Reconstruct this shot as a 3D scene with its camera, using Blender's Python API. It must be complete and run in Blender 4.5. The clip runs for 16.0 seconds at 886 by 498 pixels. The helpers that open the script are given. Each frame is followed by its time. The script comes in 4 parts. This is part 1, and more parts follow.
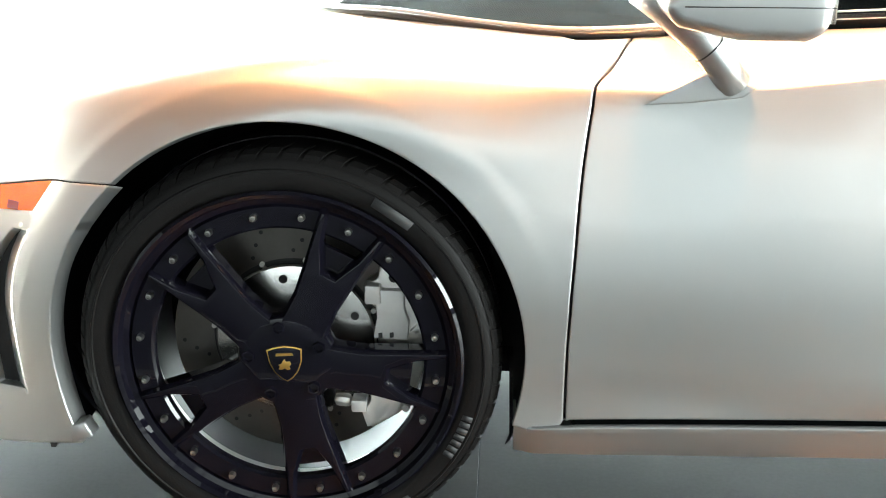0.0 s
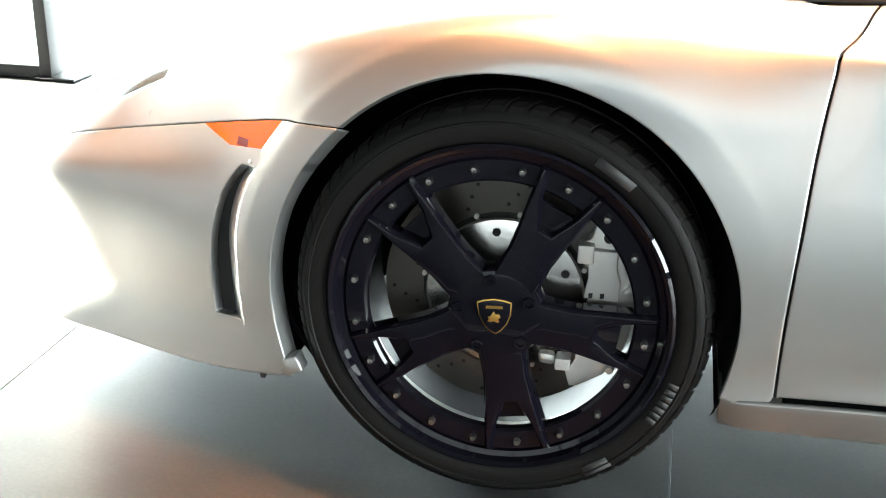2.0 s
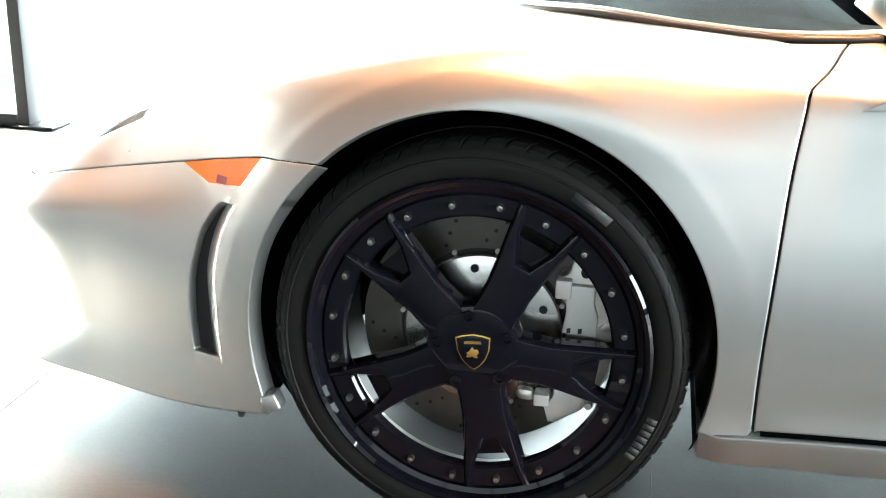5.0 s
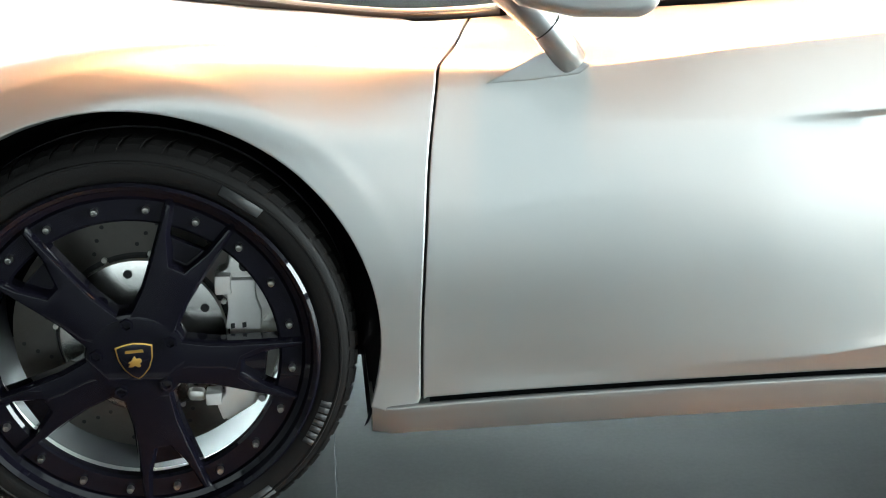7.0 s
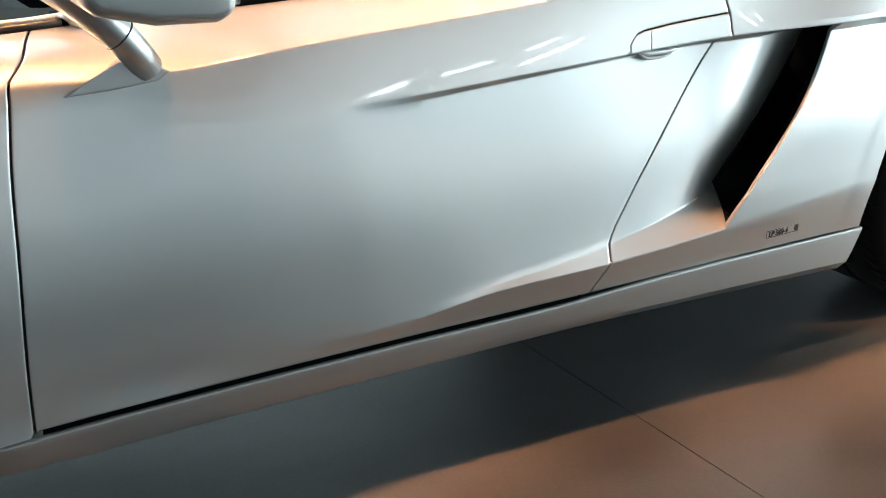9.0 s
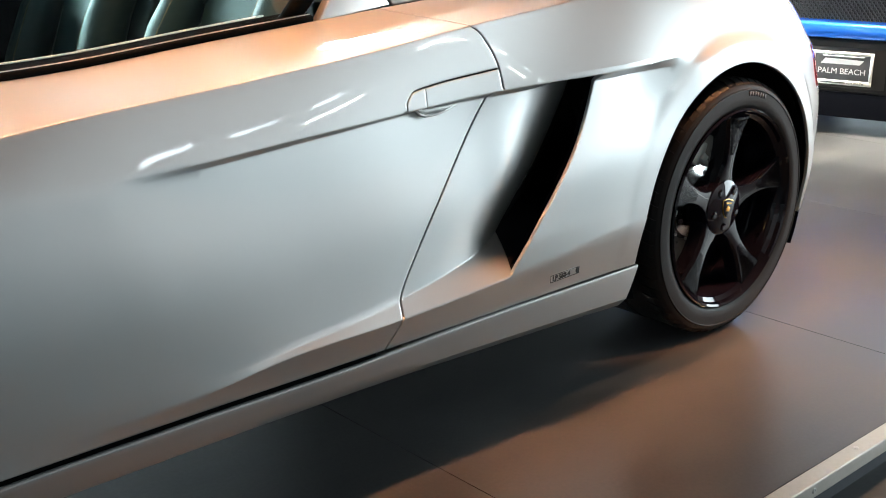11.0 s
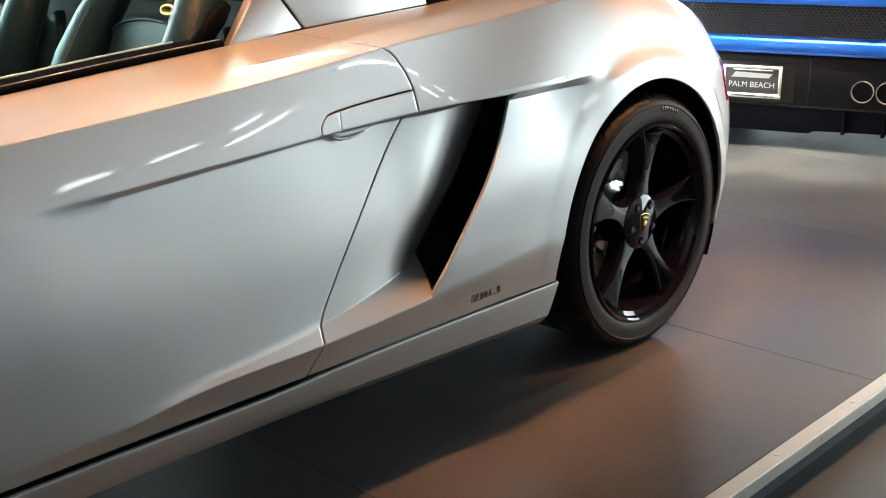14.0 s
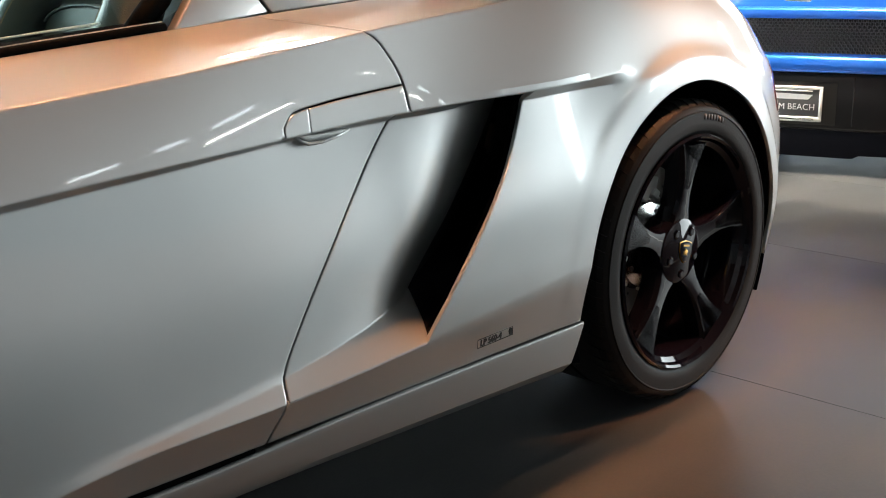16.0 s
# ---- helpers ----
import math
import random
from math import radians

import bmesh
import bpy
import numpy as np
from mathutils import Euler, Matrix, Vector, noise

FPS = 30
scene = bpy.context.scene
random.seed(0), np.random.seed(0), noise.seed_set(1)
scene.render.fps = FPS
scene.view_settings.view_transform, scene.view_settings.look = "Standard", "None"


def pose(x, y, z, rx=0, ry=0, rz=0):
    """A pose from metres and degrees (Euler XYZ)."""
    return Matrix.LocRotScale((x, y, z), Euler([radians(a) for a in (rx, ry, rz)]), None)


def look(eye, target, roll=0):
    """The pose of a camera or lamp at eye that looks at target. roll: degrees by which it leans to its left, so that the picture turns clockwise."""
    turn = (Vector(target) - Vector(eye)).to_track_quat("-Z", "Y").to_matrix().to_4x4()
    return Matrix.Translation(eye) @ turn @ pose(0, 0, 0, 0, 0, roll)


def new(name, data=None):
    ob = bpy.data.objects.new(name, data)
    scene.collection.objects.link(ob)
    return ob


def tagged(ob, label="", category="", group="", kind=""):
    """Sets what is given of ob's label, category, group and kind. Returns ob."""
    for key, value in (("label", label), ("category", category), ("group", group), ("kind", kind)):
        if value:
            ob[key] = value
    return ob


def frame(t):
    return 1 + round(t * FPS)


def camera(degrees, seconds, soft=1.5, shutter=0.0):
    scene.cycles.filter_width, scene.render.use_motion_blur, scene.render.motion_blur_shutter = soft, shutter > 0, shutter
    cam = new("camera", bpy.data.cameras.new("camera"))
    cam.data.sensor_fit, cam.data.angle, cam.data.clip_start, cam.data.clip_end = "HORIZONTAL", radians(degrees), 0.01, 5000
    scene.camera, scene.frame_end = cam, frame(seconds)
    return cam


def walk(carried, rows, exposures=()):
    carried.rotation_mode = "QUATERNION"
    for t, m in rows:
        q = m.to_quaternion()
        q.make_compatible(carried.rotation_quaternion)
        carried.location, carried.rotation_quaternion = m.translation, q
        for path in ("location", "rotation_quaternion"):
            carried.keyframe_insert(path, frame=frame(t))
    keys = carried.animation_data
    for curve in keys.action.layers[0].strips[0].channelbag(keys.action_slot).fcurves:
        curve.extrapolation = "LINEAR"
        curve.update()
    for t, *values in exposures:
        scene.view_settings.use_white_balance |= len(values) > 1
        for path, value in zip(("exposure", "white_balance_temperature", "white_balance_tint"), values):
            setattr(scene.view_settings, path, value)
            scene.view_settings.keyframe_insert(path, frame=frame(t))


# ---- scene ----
# ---- camera and its walk ----
cam = camera(43.35, 16.0, soft=1.0)
PATH = [
    (0, (0.312, -1.486, 1.025), (0.210, 0.398, 0.361), 0.16),
    (0.5, (0.310, -1.484, 1.019), (0.149, 0.377, 0.305), 0.88),
    (1, (0.281, -1.480, 1.015), (0.031, 0.361, 0.274), 1.00),
    (1.5, (0.249, -1.483, 1.021), (-0.076, 0.343, 0.274), 1.08),
    (2, (0.227, -1.491, 1.022), (-0.150, 0.329, 0.282), 1.23),
    (2.5, (0.215, -1.499, 1.022), (-0.202, 0.314, 0.289), 1.46),
    (3, (0.206, -1.508, 1.018), (-0.239, 0.302, 0.291), 1.60),
    (5.5, (0.234, -1.507, 1.000), (-0.016, 0.372, 0.361), 0.98),
    (6, (0.246, -1.507, 1.002), (0.129, 0.384, 0.361), 0.54),
    (6.5, (0.288, -1.501, 1.011), (0.297, 0.386, 0.347), 0.18),
    (7, (0.268, -1.493, 1.017), (0.486, 0.375, 0.336), 0.48),
    (7.5, (0.233, -1.489, 1.023), (0.688, 0.332, 0.334), 0.73),
    (8, (0.178, -1.493, 1.030), (0.887, 0.244, 0.339), 1.13),
    (8.5, (0.177, -1.509, 1.024), (1.035, 0.166, 0.349), 0.96),
    (9, (0.167, -1.496, 1.039), (1.154, 0.103, 0.353), 1.17),
    (9.5, (0.172, -1.481, 1.055), (1.246, 0.061, 0.371), 1.29),
    (10, (0.174, -1.490, 1.058), (1.313, 0.022, 0.413), 0.92),
    (12.5, (0.194, -1.498, 1.049), (1.628, -0.219, 0.496), 0.50),
    (13, (0.197, -1.505, 1.049), (1.618, -0.211, 0.496), 0.36),
    (13.5, (0.195, -1.500, 1.051), (1.603, -0.192, 0.496), 0.21),
    (14, (0.195, -1.496, 1.057), (1.592, -0.179, 0.498), -0.04),
    (14.5, (0.186, -1.490, 1.050), (1.587, -0.170, 0.507), -0.09),
    (15, (0.191, -1.490, 1.050), (1.594, -0.160, 0.537), -0.28),
    (15.5, (0.192, -1.490, 1.049), (1.596, -0.162, 0.536), -0.26),
    (16, (0.520, -1.236, 0.926), (1.907, 0.118, 0.435), -0.46),
]
EXPOSURES = [(t, 3.68 + e, k, g) for t, e, k, g in ((0, 1.93, 6650, 1), (1, 1.95, 6650, 2), (3, 1.9, 6600, 2), (5.5, 1.97, 6450, 0), (7, 1.75, 6350, -2), (8.5, 0.87, 6100, -2), (9.5, 0.6, 6050, -1), (10, 0.52, 6050, 0), (12.5, 0.05, 6400, 3), (15.5, 0.0, 6400, 3), (16, -0.3, 6450, 4))]
walk(cam, [(t, look(eye, target, roll)) for t, eye, target, roll in PATH], EXPOSURES)

# ---- world and lights ----
world = bpy.data.worlds.new("showroom_world")
scene.world = world
world.use_nodes = True
sky = world.node_tree.nodes.new("ShaderNodeTexSky")
sky.sky_type, sky.sun_disc = "NISHITA", False
sky.sun_elevation, sky.sun_rotation = radians(27), radians(-85)
world.node_tree.links.new(sky.outputs[0], world.node_tree.nodes["Background"].inputs[0])
world.node_tree.nodes["Background"].inputs[1].default_value = 0.04


def area_lamp(name, eye, target, sx, sy, watts, colour, spread=180):
    data = bpy.data.lights.new(name, "AREA")
    data.shape, data.size, data.size_y, data.energy, data.color = "RECTANGLE", sx, sy, watts, colour
    data.spread = radians(spread)
    ob = new(name, data)
    ob.matrix_world = look(eye, target)
    return ob


def spot_lamp(name, eye, target, watts, colour, cone=70, radius=0.03, blend=0.6):
    data = bpy.data.lights.new(name, "SPOT")
    data.energy, data.color, data.spot_size, data.shadow_soft_size, data.spot_blend = watts, colour, radians(cone), radius, blend
    ob = new(name, data)
    ob.matrix_world = look(eye, target)
    return ob


WARM = (1.0, 0.43, 0.19)
DAY = (0.88, 0.95, 1.0)
ROW_LAMPS = [(-0.9, 0.34, 36), (0.35, 0.34, 54), (1.55, 0.34, 82), (2.8, 0.22, 66)]
REAR_FILL_LAMPS = [(4.8, -0.1, 4.9, -0.1, 90, 90), (4.95, 1.1, 4.98, 1.1, 210, 30)]
SIDE_LAMPS = [(3.75, -1.35, 100)]
for lx, ly, watts in ROW_LAMPS:
    spot_lamp("spot_light", (lx, ly, 3.72), (lx, ly, 0), watts, WARM, 35, radius=0.13, blend=1.0)
for lx, ly, watts in SIDE_LAMPS:
    spot_lamp("spot_light", (lx, ly, 3.72), (2.98, 0.05, 0.92), watts, WARM, 21, radius=0.05, blend=0.6)
sun_data = bpy.data.lights.new("sun", "SUN")
sun_data.energy, sun_data.angle, sun_data.color = 5.5, radians(4), (1.0, 0.95, 0.86)
sun = new("sun", sun_data)
sun.matrix_world = look((-20, 8.5, 10.3), (0, 0.5, 0))
# daylight: the far lamp in the open front, the others added fills on closed walls
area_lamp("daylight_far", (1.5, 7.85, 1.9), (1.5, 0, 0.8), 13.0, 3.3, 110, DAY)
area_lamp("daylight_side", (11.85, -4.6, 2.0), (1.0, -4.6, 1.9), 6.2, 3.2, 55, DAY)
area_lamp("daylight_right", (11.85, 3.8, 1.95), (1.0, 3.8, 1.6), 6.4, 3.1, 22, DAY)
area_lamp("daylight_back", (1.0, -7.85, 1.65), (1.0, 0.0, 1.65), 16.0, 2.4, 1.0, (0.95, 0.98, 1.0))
for lx, ly, tx, ty, watts, cone in REAR_FILL_LAMPS:
    spot_lamp("spot_light", (lx, ly, 3.72), (tx, ty, 0), watts, (1.0, 0.68, 0.45) if ly < 0 else (1.0, 0.90, 0.80), cone, blend=0.9)

# ---- materials ----
def material(name, colour, rough=0.5, metal=0.0, coat=0.0, grain=0.0, grain_size=60.0, stain=0.0, stain_size=3.0, bump=0.0, bump_size=200.0, warm=None, ior=1.5, spec=0.5, rounding=0.0):
    """A surface with variation at two scales: fine grain and broad stains, in base colour and roughness."""
    m = bpy.data.materials.new(name)
    m.use_nodes = True
    nt = m.node_tree
    bsdf = nt.nodes["Principled BSDF"]
    bsdf.inputs["Base Color"].default_value = (*colour, 1)
    bsdf.inputs["Roughness"].default_value, bsdf.inputs["Metallic"].default_value = rough, metal
    bsdf.inputs["Coat Weight"].default_value, bsdf.inputs["Coat Roughness"].default_value = coat, 0.03
    bsdf.inputs["IOR"].default_value, bsdf.inputs["Specular IOR Level"].default_value = ior, spec
    tc = nt.nodes.new("ShaderNodeTexCoord")

    def noise_at(size, detail):
        n = nt.nodes.new("ShaderNodeTexNoise")
        n.inputs["Scale"].default_value, n.inputs["Detail"].default_value = size, detail
        nt.links.new(tc.outputs["Object"], n.inputs["Vector"])
        return n

    if grain or stain:
        fine, broad = noise_at(grain_size, 3), noise_at(stain_size, 3)
        mix = nt.nodes.new("ShaderNodeMix")
        mix.data_type, mix.blend_type = "RGBA", "MIX"
        mix.inputs["A"].default_value = (*colour, 1)
        mix.inputs["B"].default_value = (*(warm or [c * 0.55 for c in colour]), 1)
        add = nt.nodes.new("ShaderNodeMath")
        add.operation = "MULTIPLY_ADD"
        ramp = nt.nodes.new("ShaderNodeMapRange")
        ramp.inputs["From Min"].default_value, ramp.inputs["From Max"].default_value = 0.2, 0.8
        ramp.inputs["To Max"].default_value = stain
        nt.links.new(broad.outputs["Fac"], ramp.inputs["Value"])
        nt.links.new(fine.outputs["Fac"], add.inputs[0])
        add.inputs[1].default_value = grain
        nt.links.new(ramp.outputs[0], add.inputs[2])
        nt.links.new(add.outputs[0], mix.inputs["Factor"])
        nt.links.new(mix.outputs["Result"], bsdf.inputs["Base Color"])
        rr = nt.nodes.new("ShaderNodeMapRange")
        rr.inputs["To Min"].default_value, rr.inputs["To Max"].default_value = max(rough - 0.08, 0.02), min(rough + 0.08, 1)
        nt.links.new(broad.outputs["Fac"], rr.inputs["Value"])
        nt.links.new(rr.outputs[0], bsdf.inputs["Roughness"])
    if bump:
        b = nt.nodes.new("ShaderNodeBump")
        b.inputs["Strength"].default_value, b.inputs["Distance"].default_value = bump, 0.002
        nt.links.new(noise_at(bump_size, 3).outputs["Fac"], b.inputs["Height"])
        nt.links.new(b.outputs[0], bsdf.inputs["Normal"])
    if rounding:
        # pressed sheet metal: every fold has a small radius that catches the light
        soft = nt.nodes.new("ShaderNodeBevel")
        soft.samples = 6
        soft.inputs["Radius"].default_value = rounding
        nt.links.new(soft.outputs[0], bsdf.inputs["Normal"])
        nt.links.new(soft.outputs[0], bsdf.inputs["Coat Normal"])
    return m


def cloudy(name, light, dark, rough):
    """A sealed dark board: broad clouds, faint long smears and fine speckle, with the gloss following the clouds."""
    m = bpy.data.materials.new(name)
    m.use_nodes = True
    nt = m.node_tree
    bsdf = nt.nodes["Principled BSDF"]
    bsdf.inputs["Specular IOR Level"].default_value = 0.75
    geo = nt.nodes.new("ShaderNodeNewGeometry")

    def noise_at(scale, detail, stretch=(1, 1, 1)):
        place, n = nt.nodes.new("ShaderNodeMapping"), nt.nodes.new("ShaderNodeTexNoise")
        place.inputs["Scale"].default_value = stretch
        n.inputs["Scale"].default_value, n.inputs["Detail"].default_value, n.inputs["Roughness"].default_value = scale, detail, 0.55
        nt.links.new(geo.outputs["Position"], place.inputs["Vector"])
        nt.links.new(place.outputs[0], n.inputs["Vector"])
        return n.outputs["Fac"]

    def blend(a, b, share):
        x = nt.nodes.new("ShaderNodeMix")
        x.inputs["Factor"].default_value = share
        nt.links.new(a, x.inputs["A"]), nt.links.new(b, x.inputs["B"])
        return x.outputs["Result"]

    fac = blend(blend(noise_at(1.7, 5), noise_at(7.0, 4, (.35, 1, 1)), .35), noise_at(120, 2), .22)
    ramp = nt.nodes.new("ShaderNodeMapRange")
    ramp.interpolation_type = "SMOOTHSTEP"
    ramp.inputs["From Min"].default_value, ramp.inputs["From Max"].default_value = 0.36, 0.64
    nt.links.new(fac, ramp.inputs["Value"])
    mix = nt.nodes.new("ShaderNodeMix")
    mix.data_type = "RGBA"
    mix.inputs["A"].default_value, mix.inputs["B"].default_value = (*dark, 1), (*light, 1)
    nt.links.new(ramp.outputs[0], mix.inputs["Factor"])
    nt.links.new(mix.outputs["Result"], bsdf.inputs["Base Color"])
    rr = nt.nodes.new("ShaderNodeMapRange")
    rr.inputs["To Min"].default_value, rr.inputs["To Max"].default_value = rough - .045, rough + .06
    nt.links.new(ramp.outputs[0], rr.inputs["Value"])
    nt.links.new(rr.outputs[0], bsdf.inputs["Roughness"])
    return m


def glass(name, colour=(1, 1, 1), rough=0.0, thin=True):
    m = bpy.data.materials.new(name)
    m.use_nodes = True
    nt = m.node_tree
    for n in list(nt.nodes):
        nt.nodes.remove(n)
    out, mix = nt.nodes.new("ShaderNodeOutputMaterial"), nt.nodes.new("ShaderNodeMixShader")
    tr, gl, fr = nt.nodes.new("ShaderNodeBsdfTransparent"), nt.nodes.new("ShaderNodeBsdfGlossy"), nt.nodes.new("ShaderNodeLayerWeight")
    power, lift = nt.nodes.new("ShaderNodeMath"), nt.nodes.new("ShaderNodeMath")
    power.operation, lift.operation = "POWER", "MULTIPLY_ADD"
    power.inputs[1].default_value, lift.inputs[1].default_value, lift.inputs[2].default_value = 5.0, 0.5, 0.04
    tr.inputs[0].default_value = (*colour, 1)
    gl.inputs["Roughness"].default_value = rough
    fr.inputs[0].default_value = 0.5
    for a, b in ((fr.outputs["Facing"], power.inputs[0]), (power.outputs[0], lift.inputs[0]), (lift.outputs[0], mix.inputs[0]), (tr.outputs[0], mix.inputs[1]), (gl.outputs[0], mix.inputs[2]), (mix.outputs[0], out.inputs[0])):
        nt.links.new(a, b)
    return m


def glow(name, colour, strength):
    m = bpy.data.materials.new(name)
    m.use_nodes = True
    b = m.node_tree.nodes["Principled BSDF"]
    b.inputs["Base Color"].default_value = (0.04, 0.04, 0.04, 1)
    b.inputs["Emission Color"].default_value, b.inputs["Emission Strength"].default_value = (*colour, 1), strength
    return m


PAINT = material("silver_paint", (0.55, 0.555, 0.55), 0.45, 0.92, 1.0, grain=0.10, grain_size=900, stain=0.04, stain_size=2, rounding=0.005)
SILL_SHADED = material("silver_sill_shade", (0.39, 0.385, 0.375), 0.42, 0.8, 0.7, grain=0.10, grain_size=900, stain=0.05)
SEAM = material("seam_black", (0.012, 0.012, 0.013), 0.7)
RUBBER = material("tyre_rubber", (0.0095, 0.0088, 0.0088), 0.48, grain=0.4, grain_size=90, stain=0.5, stain_size=9, bump=0.25, bump_size=350, warm=(0.015, 0.0138, 0.0135), spec=0.13)
LETTER = material("tyre_print", (0.05, 0.05, 0.052), 0.6)
BLACK_GLOSS = material("gloss_black", (0.0055, 0.0050, 0.0090), 0.03, 0.0, 0.0, spec=0.28)
LINER = material("liner_black", (0.008, 0.0078, 0.0105), 0.9, spec=0.05, bump=0.3, bump_size=120)
CHROME = material("chrome", (0.75, 0.74, 0.72), 0.12, 1.0)
TIP = material("exhaust_chrome", (0.6, 0.59, 0.56), 0.34, 0.85, grain=0.1, grain_size=90)
BARREL = material("barrel_metal", (0.022, 0.022, 0.023), 0.4, 0.7, grain=0.2, grain_size=120)
STEEL = material("brushed_steel", (0.74, 0.72, 0.69), 0.38, 0.7, grain=0.25, grain_size=200)
HAT = material("machined_hat", (0.72, 0.71, 0.69), 0.24, 1.0, grain=0.2, grain_size=240)
DISC = material("brake_disc_steel", (0.15, 0.14, 0.13), 0.36, 1.0, grain=0.3, grain_size=160, stain=0.3, stain_size=12)
CALIPER = material("caliper_silver", (0.72, 0.71, 0.70), 0.42, 0.3, 0.2, grain=0.15, grain_size=150)
GOLD = material("gold", (0.85, 0.50, 0.13), 0.3, 0.9)
MARKER = material("amber_plastic", (0.70, 0.175, 0.006), 0.25, 0.0, 0.8, grain=0.5, grain_size=420, warm=(0.22, 0.022, 0.002))
MARKER_DARK = material("amber_dark", (0.13, 0.016, 0.002), 0.4)
BOLT = material("bolt_steel", (0.38, 0.37, 0.35), 0.3, 1.0, grain=0.3, grain_size=300)
LAMP_LENS = material("headlight_lens", (0.10, 0.11, 0.125), 0.12, 0.0, 1.0, grain=0.1, grain_size=40)
TAIL_RED = material("red_lens", (0.45, 0.01, 0.02), 0.12, 0.0, 1.0)
TRIM = material("black_trim", (0.012, 0.012, 0.012), 0.35, grain=0.2, grain_size=300)
LEATHER = material("black_leather", (0.009, 0.031, 0.040), 0.38, spec=0.5, grain=0.25, grain_size=250, stain=0.2, bump=0.35, bump_size=450)
DASH = material("dash_cover", (0.005, 0.006, 0.009), 0.95, grain=0.3, grain_size=300, bump=0.2, bump_size=400, spec=0.02)
APRON = material("apron_black", (0.006, 0.006, 0.007), 0.32, grain=0.2, grain_size=200, spec=0.3)
SEAL = material("seal_rubber", (0.0018, 0.0021, 0.0021), 0.6, grain=0.2, grain_size=300, spec=0.02)
LINING = material("grey_lining", (0.10, 0.125, 0.13), 0.6, grain=0.3, grain_size=200, stain=0.2, bump=0.2, bump_size=300)
STITCH = material("stitching", (0.10, 0.09, 0.06), 0.8)
GLASS = glass("window_glass", (0.86, 0.93, 0.91))
BLUE = material("blue_paint", (0.02, 0.16, 0.72), 0.30, 0.3, 1.0, grain=0.15, grain_size=800, stain=0.05)
PLATE_WHITE = material("plate_white", (0.75, 0.76, 0.76), 0.4)
PLATE_RIM = material("plate_rim", (0.78, 0.78, 0.75), 0.35, 0.5)
PLATE_DARK = material("plate_dark", (0.06, 0.062, 0.065), 0.45)
FLOOR = cloudy("floor_panel", (0.064, 0.063, 0.063), (0.024, 0.0245, 0.0255), 0.345)
LOW_FLOOR = material("hall_floor", (0.045, 0.047, 0.05), 0.4, grain=0.4, grain_size=50, stain=0.5, stain_size=1.5, bump=0.15, bump_size=60)
ALU = material("aluminium_trim", (0.66, 0.63, 0.57), 0.35, 0.85, grain=0.3, grain_size=120, stain=0.3, stain_size=6)
FASCIA = material("platform_side", (0.045, 0.05, 0.062), 0.55, grain=0.3, grain_size=60, stain=0.3)
WALL = material("wall_paint", (0.20, 0.204, 0.21), 0.8, grain=0.1, grain_size=80, stain=0.1, stain_size=0.6, bump=0.1, bump_size=60)
CEILING = material("ceiling_paint", (0.03, 0.03, 0.03), 0.85, grain=0.1, stain=0.1, stain_size=0.5)
FRAME = material("dark_frame", (0.02, 0.02, 0.022), 0.45, grain=0.2)
SKY_GLOW = glow("daylight_sky", (0.80, 0.92, 1.0), 0.6)
PANE_GLOW = glow("added_pane_glow", (0.85, 0.93, 1.0), 0.03)
WINDOW_GLOW = glow("window_daylight", (0.85, 0.94, 1.0), 1.5)
LAMP_GLOW = glow("lamp_bulb", (1.0, 0.62, 0.30), 4.0)


# ---- building helpers ----
def part(name, bm, mat, parent=None, label="", smooth=True):
    """Links a bmesh as one mesh object under a thing or a part."""
    me = bpy.data.meshes.new(name)
    for f in bm.faces:
        f.smooth = smooth
    bm.to_mesh(me)
    bm.free()
    for m in mat if isinstance(mat, (list, tuple)) else [mat]:
        me.materials.append(m)
    ob = new(name, me)
    ob.parent = parent
    return tagged(ob, label)


def empty(name, at=(0, 0, 0), **tags):
    ob = new(name)
    ob.location = at
    ob.empty_display_size = 0.1
    return tagged(ob, **tags)


def box(x0, x1, y0, y1, z0, z1, bevel=0.0, segments=2, bm=None):
    bm2 = bmesh.new()
    bmesh.ops.create_cube(bm2, size=1, matrix=Matrix.Translation(((x0 + x1) / 2, (y0 + y1) / 2, (z0 + z1) / 2)) @ Matrix.Diagonal((x1 - x0, y1 - y0, z1 - z0, 1)))
    if bevel:
        bmesh.ops.bevel(bm2, geom=bm2.edges[:], offset=bevel, segments=segments, affect="EDGES", profile=0.5)
    if bm is None:
        return bm2
    join(bm, bm2)
    return bm


def join(bm, other):
    me = bpy.data.meshes.new("tmp")
    other.to_mesh(me)
    other.free()
    bm.from_mesh(me)
    bpy.data.meshes.remove(me)
    return bm


def lathe(profile, n=64, axis="y", closed=False, sharp=35):
    """Turns a profile of (radius, along) round an axis; along grows into the car."""
    bm = bmesh.new()
    rings = []
    for k in range(n):
        a = 2 * math.pi * k / n
        rings.append([bm.verts.new((r * math.sin(a), d, r * math.cos(a)) if axis == "y" else (r * math.cos(a), r * math.sin(a), d)) for r, d in profile])
    m = len(profile)
    for k in range(n):
        p, q = rings[k], rings[(k + 1) % n]
        for i in range(m if closed else m - 1):
            j = (i + 1) % m
            bm.faces.new((p[i], p[j], q[j], q[i]))
    bmesh.ops.recalc_face_normals(bm, faces=bm.faces[:])
    mark_sharp(bm, sharp)
    return bm


def mark_sharp(bm, degrees=35):
    for e in bm.edges:
        e.smooth = not (len(e.link_faces) == 2 and e.calc_face_angle(0) > radians(degrees))
    return bm


